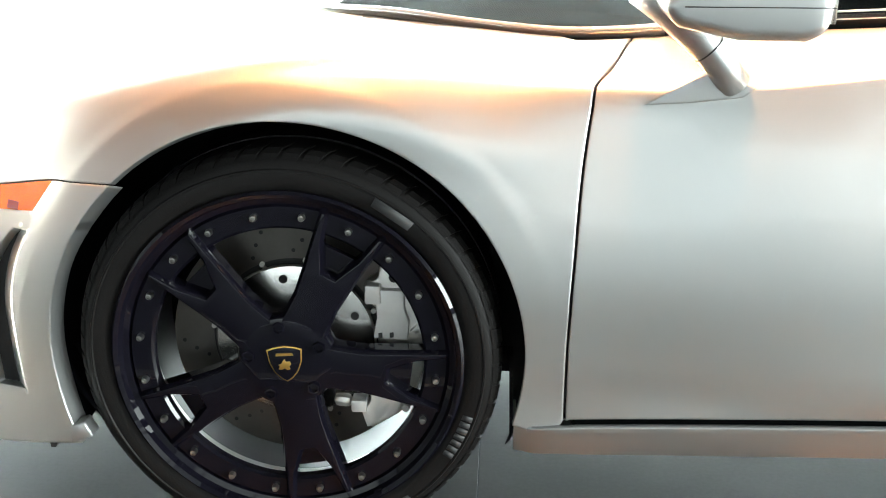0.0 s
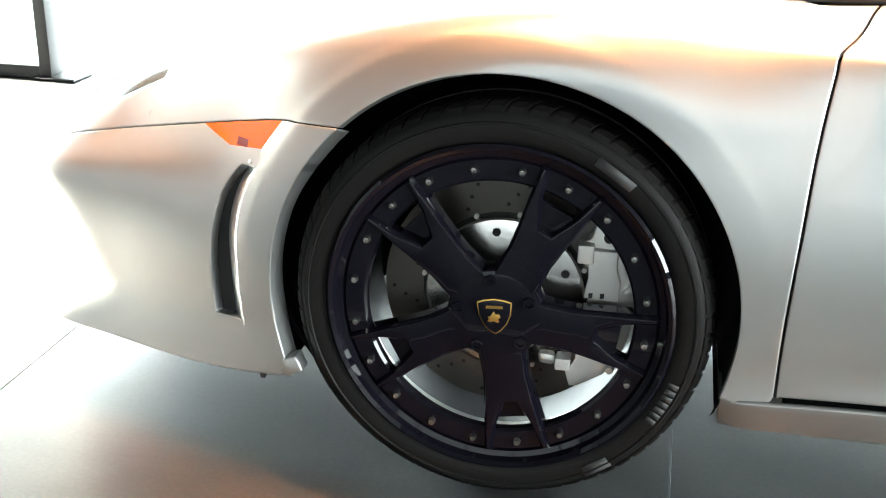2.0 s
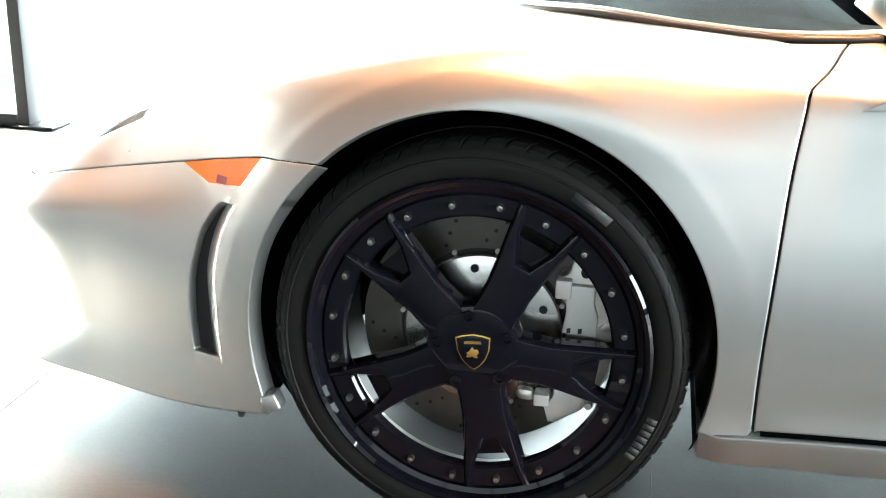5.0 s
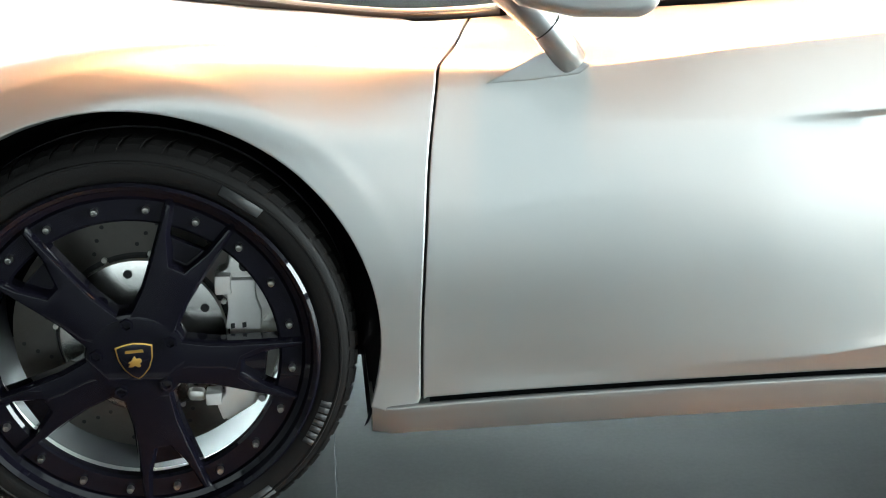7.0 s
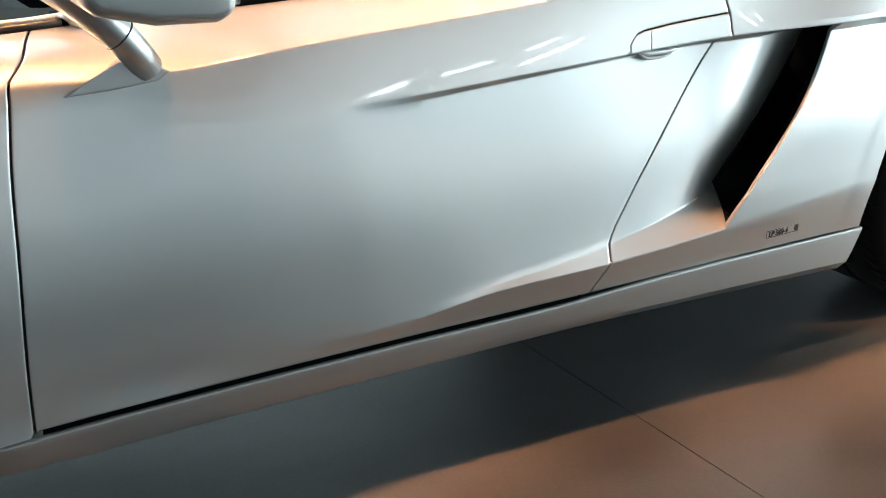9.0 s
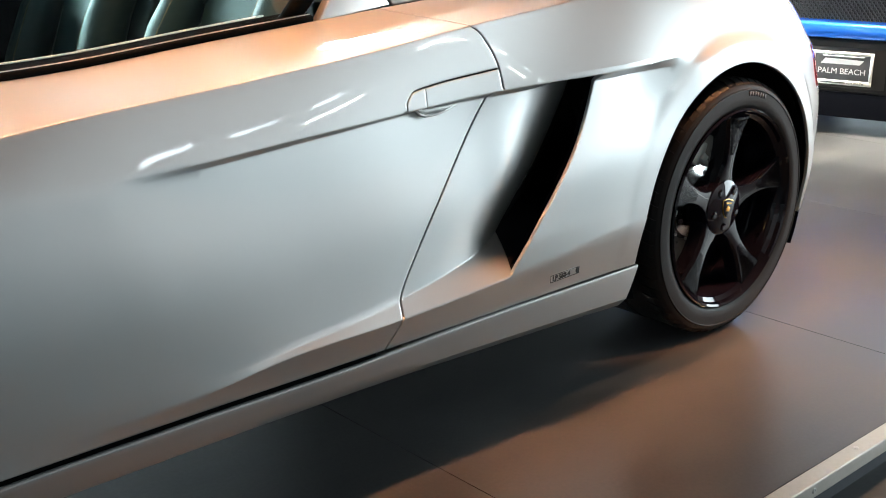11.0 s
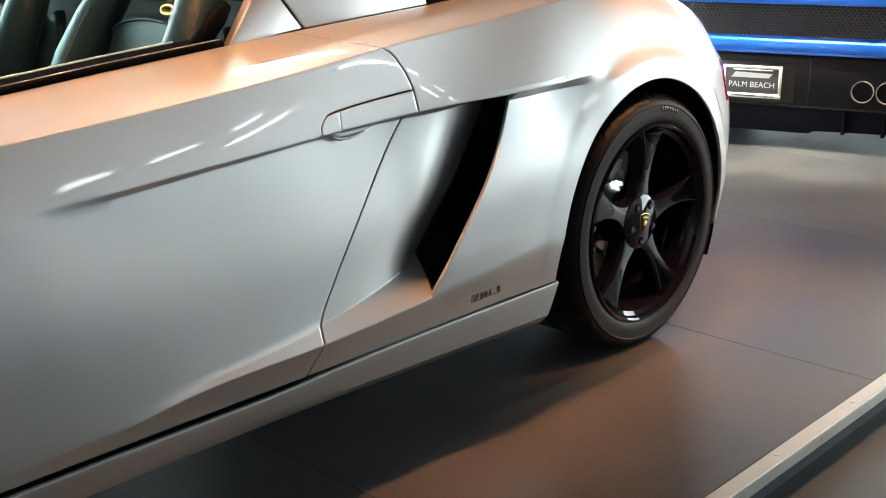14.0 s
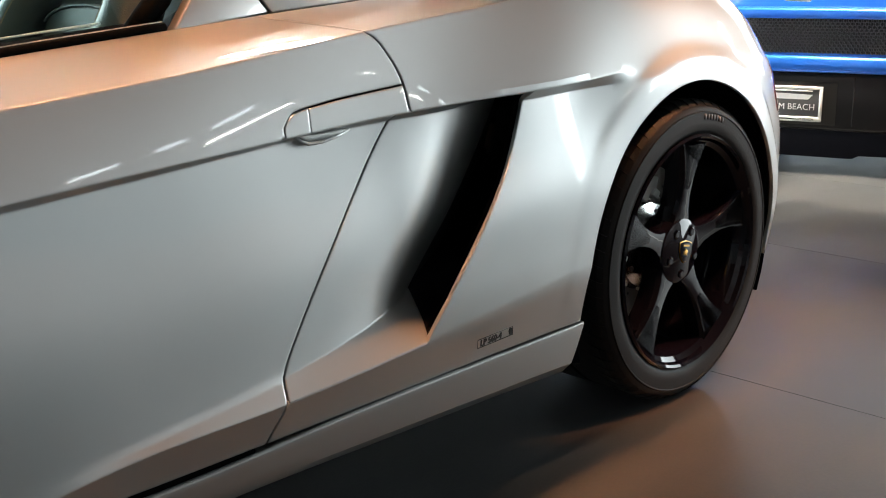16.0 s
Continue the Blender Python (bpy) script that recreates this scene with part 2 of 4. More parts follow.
def prism(outline, depth, at=0.0, bevel=0.0):
    """A solid from an outline of (x, z), from y = at to at + depth."""
    bm = bmesh.new()
    a = [bm.verts.new((x, at, z)) for x, z in outline]
    b = [bm.verts.new((x, at + depth, z)) for x, z in outline]
    n = len(outline)
    bm.faces.new(a), bm.faces.new(b[::-1])
    for i in range(n):
        bm.faces.new((a[i], b[i], b[(i + 1) % n], a[(i + 1) % n]))
    bmesh.ops.recalc_face_normals(bm, faces=bm.faces[:])
    if bevel:
        bmesh.ops.bevel(bm, geom=[e for e in bm.edges], offset=bevel, segments=2, affect="EDGES", profile=0.5)
    return mark_sharp(bm, 30)


def tube(points, radius, n=10, bm=None, ends=True):
    """A round bar along points; radius may be a list."""
    bm = bm or bmesh.new()
    pts = [Vector(p) for p in points]
    rad = radius if isinstance(radius, (list, tuple)) else [radius] * len(pts)
    rings = []
    for i, p in enumerate(pts):
        d = (pts[min(i + 1, len(pts) - 1)] - pts[max(i - 1, 0)]).normalized()
        a = d.orthogonal().normalized() if i == 0 else (a - d * a.dot(d)).normalized()
        b = d.cross(a)
        rings.append([bm.verts.new(p + rad[i] * (math.cos(2 * math.pi * k / n) * a + math.sin(2 * math.pi * k / n) * b)) for k in range(n)])
    for p, q in zip(rings, rings[1:]):
        for k in range(n):
            bm.faces.new((p[k], p[(k + 1) % n], q[(k + 1) % n], q[k]))
    if ends:
        bm.faces.new(rings[0][::-1]), bm.faces.new(rings[-1])
    return bm


def smooth_line(rows):
    """A smooth curve through rows of (u, values...): a function of u."""
    t = np.array([r[0] for r in rows], float)
    v = np.array([r[1:] for r in rows], float)
    h = np.diff(t)[:, None]
    d = np.diff(v, axis=0) / h
    m = np.vstack([d[:1], (d[:-1] * h[1:] + d[1:] * h[:-1]) / (h[1:] + h[:-1]), d[-1:]])

    def at(u):
        u = np.clip(np.asarray(u, float), t[0], t[-1])
        i = np.clip(np.searchsorted(t, u, "right") - 1, 0, len(t) - 2)
        w = (t[i + 1] - t[i])[..., None]
        s = ((u - t[i])[..., None]) / w
        return v[i] * (1 + 2 * s) * (1 - s) ** 2 + v[i + 1] * s * s * (3 - 2 * s) + w * (m[i] * s * (1 - s) ** 2 - m[i + 1] * s * s * (1 - s))

    return at


def step(a, b, x):
    s = np.clip((np.asarray(x, float) - a) / (b - a), 0, 1)
    return s * s * (3 - 2 * s)


class Sheet:
    """A sheet of polygons that can be cut along curves."""

    def __init__(self, verts, faces):
        self.v, self.f = [tuple(map(float, p)) for p in verts], list(faces)

    @classmethod
    def grid(cls, a):
        n, m = a.shape[:2]
        return cls(a.reshape(-1, 3), [(i * m + j, (i + 1) * m + j, (i + 1) * m + j + 1, i * m + j + 1) for i in range(n - 1) for j in range(m - 1)])

    def split(self, g):
        """The parts of the sheet where g(x, y, z) is over and under zero."""
        p = np.array(self.v)
        val = np.asarray(g(p[:, 0], p[:, 1], p[:, 2]), float) * np.ones(len(p))
        val[np.abs(val) < 1e-7] = 1e-7
        verts, made, up, down = list(self.v), {}, [], []

        def between(i, j):
            key = (min(i, j), max(i, j))
            if key not in made:
                s = val[key[0]] / (val[key[0]] - val[key[1]])
                made[key] = len(verts)
                verts.append(tuple(p[key[0]] + s * (p[key[1]] - p[key[0]])))
            return made[key]

        for f in self.f:
            signs = [val[i] > 0 for i in f]
            if all(signs):
                up.append(f)
            elif not any(signs):
                down.append(f)
            else:
                for want, to in ((True, up), (False, down)):
                    poly = []
                    for i, j in zip(f, f[1:] + f[:1]):
                        if (val[i] > 0) == want:
                            poly.append(i)
                        if (val[i] > 0) != (val[j] > 0):
                            poly.append(between(i, j))
                    if len(poly) > 2:
                        to.append(tuple(poly))
        return Sheet(verts, up).tidy(), Sheet(verts, down).tidy()

    def tidy(self):
        used = sorted({i for f in self.f for i in f})
        at = {i: n for n, i in enumerate(used)}
        self.v, self.f = [self.v[i] for i in used], [tuple(at[i] for i in f) for f in self.f]
        return self

    def keep(self, *gs):
        s = self
        for g in gs:
            s = s.split(g)[0]
        return s

    def without(self, *gs):
        """What is left when the part where all gs are positive is taken out, and that part."""
        left, s = [], self
        for g in gs:
            s, out = s.split(g)
            left.append(out)
        return Sheet.joined(*left), s

    @staticmethod
    def joined(*sheets):
        verts, faces, at = [], [], {}
        for s in sheets:
            ids = []
            for p in s.v:
                key = tuple(round(c, 5) for c in p)
                if key not in at:
                    at[key] = len(verts)
                    verts.append(p)
                ids.append(at[key])
            for f in s.f:
                g = tuple(dict.fromkeys(ids[i] for i in f))
                if len(g) > 2:
                    faces.append(g)
        return Sheet(verts, faces)

    def moved(self, fn):
        p = np.array(self.v)
        q = np.stack(fn(p[:, 0], p[:, 1], p[:, 2]), -1)
        return Sheet(q, self.f)

    def bm(self, lip=0.010, sharp=24):
        """As a bmesh, with its rim folded inwards by lip."""
        bm = bmesh.new()
        vs = [bm.verts.new(p) for p in self.v]
        for f in self.f:
            try:
                bm.faces.new([vs[i] for i in f])
            except ValueError:
                pass
        bmesh.ops.remove_doubles(bm, verts=bm.verts[:], dist=1e-5)
        bm.normal_update()
        mark_sharp(bm, sharp)
        if lip:
            rim = [e for e in bm.edges if len(e.link_faces) == 1]
            twin = {}
            for e in rim:
                for v in e.verts:
                    if v not in twin:
                        twin[v] = bm.verts.new(v.co - v.normal * lip)
            for e in rim:
                loop = e.link_loops[0]
                a, b = loop.vert, loop.link_loop_next.vert
                bm.faces.new((b, a, twin[a], twin[b]))
                e.smooth = False
        return bm

# ---- the silver car: body surface ----
# x runs from the front axle to the tail, y from the near side into the car, z up from the platform
MID = 0.93
ARCH_F, ARCH_R = (0.0, 0.330, 0.352), (2.525, 0.325, 0.372)
BOTTOM = smooth_line([(-1.6, -0.985, .93, .165), (-1.2, -0.95, .42, .165), (-.95, -0.885, .225, .165), (-.8, -0.81, .135, .163), (-.65, -0.665, .085, .16), (-.45, -.457, .02, .163), (-.3, -.3, -.015, .182),
                      (0, 0, -.01, .21), (.33, .33, .0, .2245), (.408, .408, .004, .2272), (.412, .412, .005, .2335), (.4125, .4125, .005, .2340), (.42, .42, .005, .2342), (.5, .5, .005, .2372), (.7, .7, .005, .2425), (1.0, 1.0, .005, .2475), (1.43, 1.43, .004, .2525), (2.17, 2.17, -.002, .267), (2.55, 2.55, -.01, .27), (2.85, 2.85, -.0, .26), (3.1, 3.08, .12, .25), (3.35, 3.27, .36, .25), (3.6, 3.36, .93, .25)])
LIP = smooth_line([(-1.6, -.90, .93, .21), (-1.2, -.86, .42, .211), (-.95, -.79, .225, .215), (-.8, -.732, .145, .230), (-.65, -.640, .098, .257), (-.45, -.455, .03, .264), (-.3, -.3, -.015, .26),
                   (0, 0, -.01, .28), (.33, .33, .0, .255), (.42, .42, .004, .26), (.8, .8, .002, .269), (1.0, 1.0, -.006, .278), (1.19, 1.19, -.016, .305), (1.44, 1.44, -.022, .315), (1.74, 1.74, -.028, .340), (1.9, 1.9, -.029, .354), (2.05, 2.05, -.029, .372), (2.3, 2.3, -.022, .375)
                   , (2.55, 2.55, -.02, .34), (2.85, 2.85, -.005, .36), (3.1, 3.10, .115, .35), (3.35, 3.3, .36, .35), (3.6, 3.40, .93, .35)])
LOW = smooth_line([(-1.6, -.93, .93, .29), (-1.2, -.89, .42, .29), (-.95, -.822, .225, .292), (-.8, -.756, .14, .30), (-.65, -.648, .094, .32), (-.45, -.45, .025, .335), (-.3, -.3, -.015, .33),
                   (0, 0, -.01, .36), (.33, .33, -.003, .33), (.42, .42, .001, .33), (.8, .8, .000, .31), (1.0, 1.0, -.006, .305), (1.2, 1.2, -.016, .318), (1.46, 1.46, -.022, .349), (1.79, 1.79, -.03, .402), (2.15, 2.15, -.028, .42), (2.55, 2.55, -.022, .44), (2.85, 2.85, -.006, .45), (3.1, 3.12, .115, .44), (3.35, 3.31, .36, .44), (3.6, 3.41, .93, .44)])
WAIST = smooth_line([(-1.6, -.955, .93, .355), (-1.2, -.915, .42, .355), (-.95, -.848, .225, .358), (-.8, -.778, .137, .366), (-.65, -.655, .092, .385), (-.45, -.45, .028, .405), (-.3, -.3, -.014, .41),
                     (0, 0, -.01, .5), (.3, .3, -.008, .45), (.42, .42, -.001, .46), (.8, .8, .002, .46), (1.2, 1.2, .0, .47), (1.6, 1.6, -.012, .5), (2.0, 2.0, -.026, .53), (2.3, 2.3, -.024, .54), (2.55, 2.55, -.02, .56), (2.85, 2.85, .0, .54), (3.1, 3.12, .12, .54), (3.35, 3.31, .38, .54), (3.6, 3.40, .93, .54)])
UNDER = smooth_line([(-1.6, -.975, .93, .405), (-1.2, -.935, .42, .407), (-.95, -.884, .23, .415), (-.8, -.806, .145, .432), (-.65, -.66, .105, .455), (-.45, -.45, .045, .47), (-.3, -.3, -.008, .5),
                     (0, 0, -.006, .65), (.3, .3, .004, .59), (.42, .42, .018, .60), (.8, .8, .026, .632), (1.0, 1.0, .030, .641), (1.3, 1.3, .036, .663), (1.6, 1.6, .036, .686), (2.0, 2.0, -.018, .700), (2.3, 2.3, -.014, .712), (2.55, 2.55, -.005, .72), (2.85, 2.85, .018, .69), (3.1, 3.10, .14, .66), (3.35, 3.29, .4, .65), (3.6, 3.38, .93, .65)])
CREASE = smooth_line([(-1.6, -.955, .93, .462), (-1.2, -.915, .45, .466), (-.95, -.84, .26, .478), (-.8, -.755, .20, .494), (-.65, -.645, .168, .511), (-.45, -.45, .098, .553), (-.3, -.3, .022, .578), (-.15, -.15, .0, .64),
                      (0, 0, .0, .695), (.15, .15, .0, .69), (.3, .3, .014, .655), (.42, .42, .029, .655), (.8, .8, .030, .649), (1.0, 1.0, .033, .653), (1.3, 1.3, .037, .672), (1.74, 1.74, .036, .702), (2.1, 2.1, -.012, .722), (2.33, 2.33, -.002, .736), (2.55, 2.55, .002, .745), (2.85, 2.85, .03, .72), (3.1, 3.09, .15, .69), (3.35, 3.27, .42, .68), (3.6, 3.37, .93, .68)])
SHOULDER = smooth_line([(-1.6, -.82, .93, .545), (-1.2, -.79, .52, .55), (-.95, -.745, .36, .555), (-.8, -.69, .28, .565), (-.65, -.6, .23, .585), (-.45, -.45, .16, .635), (-.3, -.3, .085, .68), (-.15, -.15, .045, .715),
                        (0, 0, .03, .738), (.15, .15, .03, .742), (.3, .3, .055, .733), (.42, .42, .052, .722), (.65, .65, .056, .723), (.895, .895, .060, .748), (1.19, 1.19, .065, .773), (1.424, 1.424, .065, .797), (1.68, 1.68, .065, .830), (2.04, 2.04, .065, .870), (2.257, 2.257, .068, .894), (2.55, 2.55, .085, .90), (2.85, 2.85, .12, .85), (3.1, 3.06, .22, .80), (3.35, 3.22, .45, .77), (3.6, 3.3, .93, .77)])
BELT = smooth_line([(-1.6, -.55, .93, .655), (-1.2, -.54, .62, .655), (-.95, -.52, .48, .66), (-.8, -.47, .42, .672), (-.65, -.4, .36, .69), (-.45, -.3, .30, .715), (-.3, -.2, .26, .735),
                    (0, 0, .22, .757), (.3, .29, .2, .765), (.42, .42, .195, .767), (.6, .6, .205, .777), (1.0, 1.0, .265, .789), (1.2, 1.2, .268, .81), (1.46, 1.46, .275, .834), (1.7, 1.7, .285, .855), (2.0, 2.0, .30, .878), (2.3, 2.3, .32, .90), (2.55, 2.55, .34, .912), (2.85, 2.85, .37, .88), (3.1, 3.0, .42, .83), (3.35, 3.12, .57, .8), (3.6, 3.2, .93, .79)])
LEVELS = [BOTTOM, LIP, LOW, WAIST, UNDER, CREASE, SHOULDER, BELT]
ROWS_PER = [4, 5, 10, 12, 7, 12, 18]
ROW_AT = np.cumsum([0] + ROWS_PER)
RECESS_LOW = smooth_line([(.95, 0), (1.2, .006), (1.47, .020), (1.59, .034), (1.66, .049), (1.715, .070), (1.765, .097), (1.815, .128), (1.895, .178), (2.2, .37)])
RECESS_MID = smooth_line([(.95, 0), (1.2, .010), (1.5, .022), (1.68, .038), (1.755, .051), (1.82, .074), (1.87, .101), (1.92, .132), (2.0, .184), (2.2, .32)])
RECESS_TOP = smooth_line([(.9, 0), (1.05, .005), (1.2, .008), (1.5, .014), (1.65, .021), (1.81, .038), (1.875, .058), (1.935, .085), (1.985, .113), (2.035, .143), (2.115, .193), (2.2, .25)])


def surface(us, recess=True):
    """The near side of the body as a grid: along the car, and from its bottom edge up to the belt."""
    us = np.asarray(us, float)
    pts = np.stack([f(us) for f in LEVELS], 1)
    if recess:
        for level, d in ((2, RECESS_LOW), (3, RECESS_MID), (4, RECESS_TOP)):
            pts[:, level, 1] += d(us)[:, 0]
    else:
        pts[:, 4, 1] += .034 * step(1.5, 1.8, us) * (1 - step(2.12, 2.36, us))
    back = step(.50, .85, us)
    nose = 1 - step(-.75, -.45, us)
    sharp = np.zeros((len(us), 8))
    sharp[:, 1] = np.maximum(0.96 * back, 1.0 * nose)
    sharp[:, 2] = .94 * back
    sharp[:, 4] = step(.6, .95, us)
    sharp[:, 5] = np.maximum(.95 * step(.6, .95, us), .6 * nose)
    sharp[:, 6] = .15 + .78 * step(.42, .75, us) * (1 - step(2.2, 2.6, us))
    d = np.diff(pts, axis=1)
    size = np.linalg.norm(d, axis=2, keepdims=True) + 1e-9
    way = d / size
    out = []
    for i in range(7):
        for k in range(ROWS_PER[i]):
            s = k / ROWS_PER[i]

            def tangent(j, own):
                if j in (0, 7):
                    return way[:, own]
                mean = way[:, j - 1] * size[:, j] + way[:, j] * size[:, j - 1]
                mean /= np.linalg.norm(mean, axis=1, keepdims=True) + 1e-9
                q = sharp[:, j : j + 1]
                return mean * (1 - q) + way[:, own] * q

            a, b, w = tangent(i, i), tangent(i + 1, i), size[:, i]
            out.append(pts[:, i] * (1 + 2 * s) * (1 - s) ** 2 + pts[:, i + 1] * s * s * (3 - 2 * s) + w * (a * s * (1 - s) ** 2 - b * s * s * (1 - s)))
    out.append(pts[:, 7])
    grid = np.stack(out, 1)
    # raised bands round the wheel openings, set off from the fender by a fold
    for (cx, cz, r), flat, reach, share in ((ARCH_F, -.009, .054, .09), (ARCH_R, -.032, .050, .24)):
        far = np.hypot(grid[..., 0] - cx, grid[..., 2] - cz)
        band = (1 - step(r + reach - .008, r + reach + (.012 if cx < 1 else .026), far)) * step(.22, .42, grid[..., 2])
        grid[..., 1] -= share * band * np.clip(grid[..., 1] - flat, 0, 1)
    return grid


def rows(grid, low, high):
    return Sheet.grid(grid[:, ROW_AT[low] : ROW_AT[high] + 1])


def outside(arch):
    cx, cz, r = arch
    return lambda x, y, z: np.hypot(x - cx, z - cz) - r


FRONT_SEAM = smooth_line([(.15, .414), (.354, .413), (.487, .418), (.629, .427), (.701, .4365), (.722, .4395), (.728, .442), (.734, .449), (.748, .469), (.766, .495), (.78, .515), (.83, .58)])
REAR_SEAM_LOW = smooth_line([(.2, 1.405), (.253, 1.418), (.31, 1.440), (.35, 1.450), (.417, 1.492), (.548, 1.591), (.686, 1.708), (.705, 1.725)])
REAR_SEAM_TOP = smooth_line([(.68, 1.754), (.704, 1.750), (.754, 1.742), (.794, 1.722), (.826, 1.692), (.842, 1.655), (.865, 1.60)])
INTAKE_EDGE = smooth_line([(.30, 1.69), (.352, 1.731), (.488, 1.846), (.593, 1.933), (.731, 2.018), (.78, 2.04)])
GAP = 0.0022


def fine(a, b, pitch=0.012):
    return np.linspace(a, b, max(int((b - a) / pitch), 2))


def door_side(gap):
    return lambda x, y, z: x - FRONT_SEAM(z)[..., 0] - gap


def low_rear(gap):
    return lambda x, y, z: REAR_SEAM_LOW(z)[..., 0] - x - gap


def top_rear(gap):
    return lambda x, y, z: REAR_SEAM_TOP(z)[..., 0] - x - gap


car = empty("sports_car", (1.2, MID, 0), label="silver convertible sports car with gloss black wheels on the platform", category="car")
panels = []


def panel(name, sheet, mat=PAINT, label="", lip=0.012, parent=None):
    ob = part(name, sheet.bm(lip), mat, parent or car, label)
    ob.matrix_parent_inverse = car.matrix_world.inverted() if parent is None else Matrix()
    ob.location = (0, 0, 0) if parent is None else ob.location
    panels.append(ob)
    return ob


bpy.context.view_layer.update()

front = surface(fine(-1.6, .55, .006))
whole_front = rows(front, 0, 7).keep(outside(ARCH_F))
fender_region = whole_front.keep(lambda x, y, z: -door_side(-GAP)(x, y, z))
SEAM_LINE = smooth_line([(-1.1, .45), (-.95, .457), (-.84, .468), (-.753, .490), (-.638, .514), (-.491, .546), (-.408, .565), (-.331, .581), (-.288, .584), (-.25, .586), (-.1, .60)])
upper, lower = fender_region.split(lambda x, y, z: np.where(x < .1, z - SEAM_LINE(x)[..., 0], 1.0))
upper = upper.keep(lambda x, y, z: np.where(x < .1, z - SEAM_LINE(x)[..., 0] - .0009, 1.0))
bumper = lower.keep(lambda x, y, z: SEAM_LINE(x)[..., 0] - .0009 - z, lambda x, y, z: .05 - x)
# amber side marker, under the seam
marker_cuts = [None, lambda x, y, z: -.340 - x - (SEAM_LINE(x)[..., 0] - z) * .85, lambda x, y, z: z - (SEAM_LINE(x)[..., 0] - .033 - (x + .435) * .11)]
marker_cuts[0] = lambda x, y, z: (x + .500) - (SEAM_LINE(x)[..., 0] - z) * 1.9
bumper, marker = bumper.without(*marker_cuts)
# upright air slot behind the bumper's corner
SLOT_L = smooth_line([(.24, -.458), (.26, -.460), (.33, -.463), (.41, -.455), (.468, -.437), (.504, -.410), (.52, -.39)])
SLOT_R = smooth_line([(.24, -.405), (.26, -.408), (.33, -.412), (.415, -.412), (.47, -.398), (.52, -.372)])
bumper, slot = bumper.without(lambda x, y, z: x - SLOT_L(z)[..., 0], lambda x, y, z: SLOT_R(z)[..., 0] - x, lambda x, y, z: z - .256, lambda x, y, z: .506 - z)
slot_floor = slot.moved(lambda x, y, z: (x + .012 * (SLOT_R(z)[..., 0] - x) / .05, y + .028 * np.clip((SLOT_R(z)[..., 0] - x) / .045, 0, 1), z))
front_bumper = panel("front_bumper", bumper, PAINT, "silver front bumper with an upright air slot", lip=.035)
panel("side_marker_light", marker, MARKER, "amber side marker lens")
bulb_mark = marker.keep(lambda x, y, z: x + .424, lambda x, y, z: -.402 - x, lambda x, y, z: z - .5295, lambda x, y, z: .5405 - z)
panel("marker_bulb", bulb_mark.moved(lambda x, y, z: (x, y - .0008, z)), MARKER_DARK, lip=0)
panel("air_slot", slot_floor, PAINT, lip=0)
# headlamp, a clear lens in the fender's front
fender, lens = upper.without(lambda x, y, z: -.625 - x, lambda x, y, z: z - SEAM_LINE(x)[..., 0] - .016, lambda x, y, z: y - .245, lambda x, y, z: .50 - y)
panel("front_fender", fender, PAINT, "silver front fender flared round the wheel")
panel("headlight", lens, [LAMP_LENS], "clear headlight set in the fender")

door_grid = surface(fine(.36, 1.85))
door_low = rows(door_grid, 0, 5).keep(door_side(GAP), low_rear(GAP))
door_high = rows(door_grid, 5, 7).keep(door_side(GAP), top_rear(GAP))
# the handle's panel is let into the door over the crease
HANDLE_TOP = smooth_line([(1.48, .690), (1.504, .700), (1.514, .716), (1.532, .7245), (1.56, .729), (1.72, .7455), (1.80, .753)])
handle_in = [lambda x, y, z: HANDLE_TOP(x)[..., 0] - z, lambda x, y, z: x - 1.504]
door_rest, handle_piece = door_high.without(*handle_in)
handle_piece = handle_piece.keep(lambda x, y, z: HANDLE_TOP(x)[..., 0] - .003 - z, lambda x, y, z: x - 1.5065)
grip, flap = handle_piece.split(lambda x, y, z: x - 1.553)
door = panel("door", Sheet.joined(door_low, door_rest), PAINT, "closed silver door with a scooped lower side")
door_handle = panel("door_handle", grip.keep(lambda x, y, z: x - 1.554), PAINT, "flush silver door handle")
panel("handle_flap", flap, PAINT)

quarter = surface(fine(1.3, 3.6, .007), recess=False)
keep_low = lambda x, y, z: x - REAR_SEAM_LOW(z)[..., 0] - GAP
q_low = rows(quarter, 0, 1).keep(keep_low)
q_mid = rows(quarter, 1, 5).keep(lambda x, y, z: x - INTAKE_EDGE(z)[..., 0])
q_top = rows(quarter, 5, 7).keep(lambda x, y, z: x - REAR_SEAM_TOP(z)[..., 0] - GAP)
q_all = Sheet.joined(q_low, q_mid, q_top).keep(outside(ARCH_R))
q_all, tail_lens = q_all.without(lambda x, y, z: x - 2.945 - (.70 - z) * .35, lambda x, y, z: z - .585, lambda x, y, z: .70 - z, lambda x, y, z: .55 - y)
panel("rear_quarter_panel", q_all, PAINT, "silver rear quarter panel with a side air intake", lip=.008)
panel("tail_light", tail_lens, TAIL_RED, "red tail light at the corner")
inner = surface(fine(1.38, 2.16))
intake_duct = rows(inner, 1, 5).keep(keep_low, lambda x, y, z: 2.16 - x)
LEDGE_Z = smooth_line([(u, LOW(u)[2]) for u in np.linspace(1.3, 2.3, 12)])
intake_duct, duct_shade = intake_duct.split(lambda x, y, z: INTAKE_EDGE(z)[..., 0] + np.where(z < LEDGE_Z(x)[..., 0] + .003, .004, .015 + .45 * np.clip(z - .39, 0, .4)) - x)
panel("intake_duct", duct_shade, LINER, lip=0)
behind = rows(quarter, 1, 5).keep(lambda x, y, z: x - INTAKE_EDGE(z)[..., 0] - .006, lambda x, y, z: 2.3 - x).moved(lambda x, y, z: (x, y + .022, z))
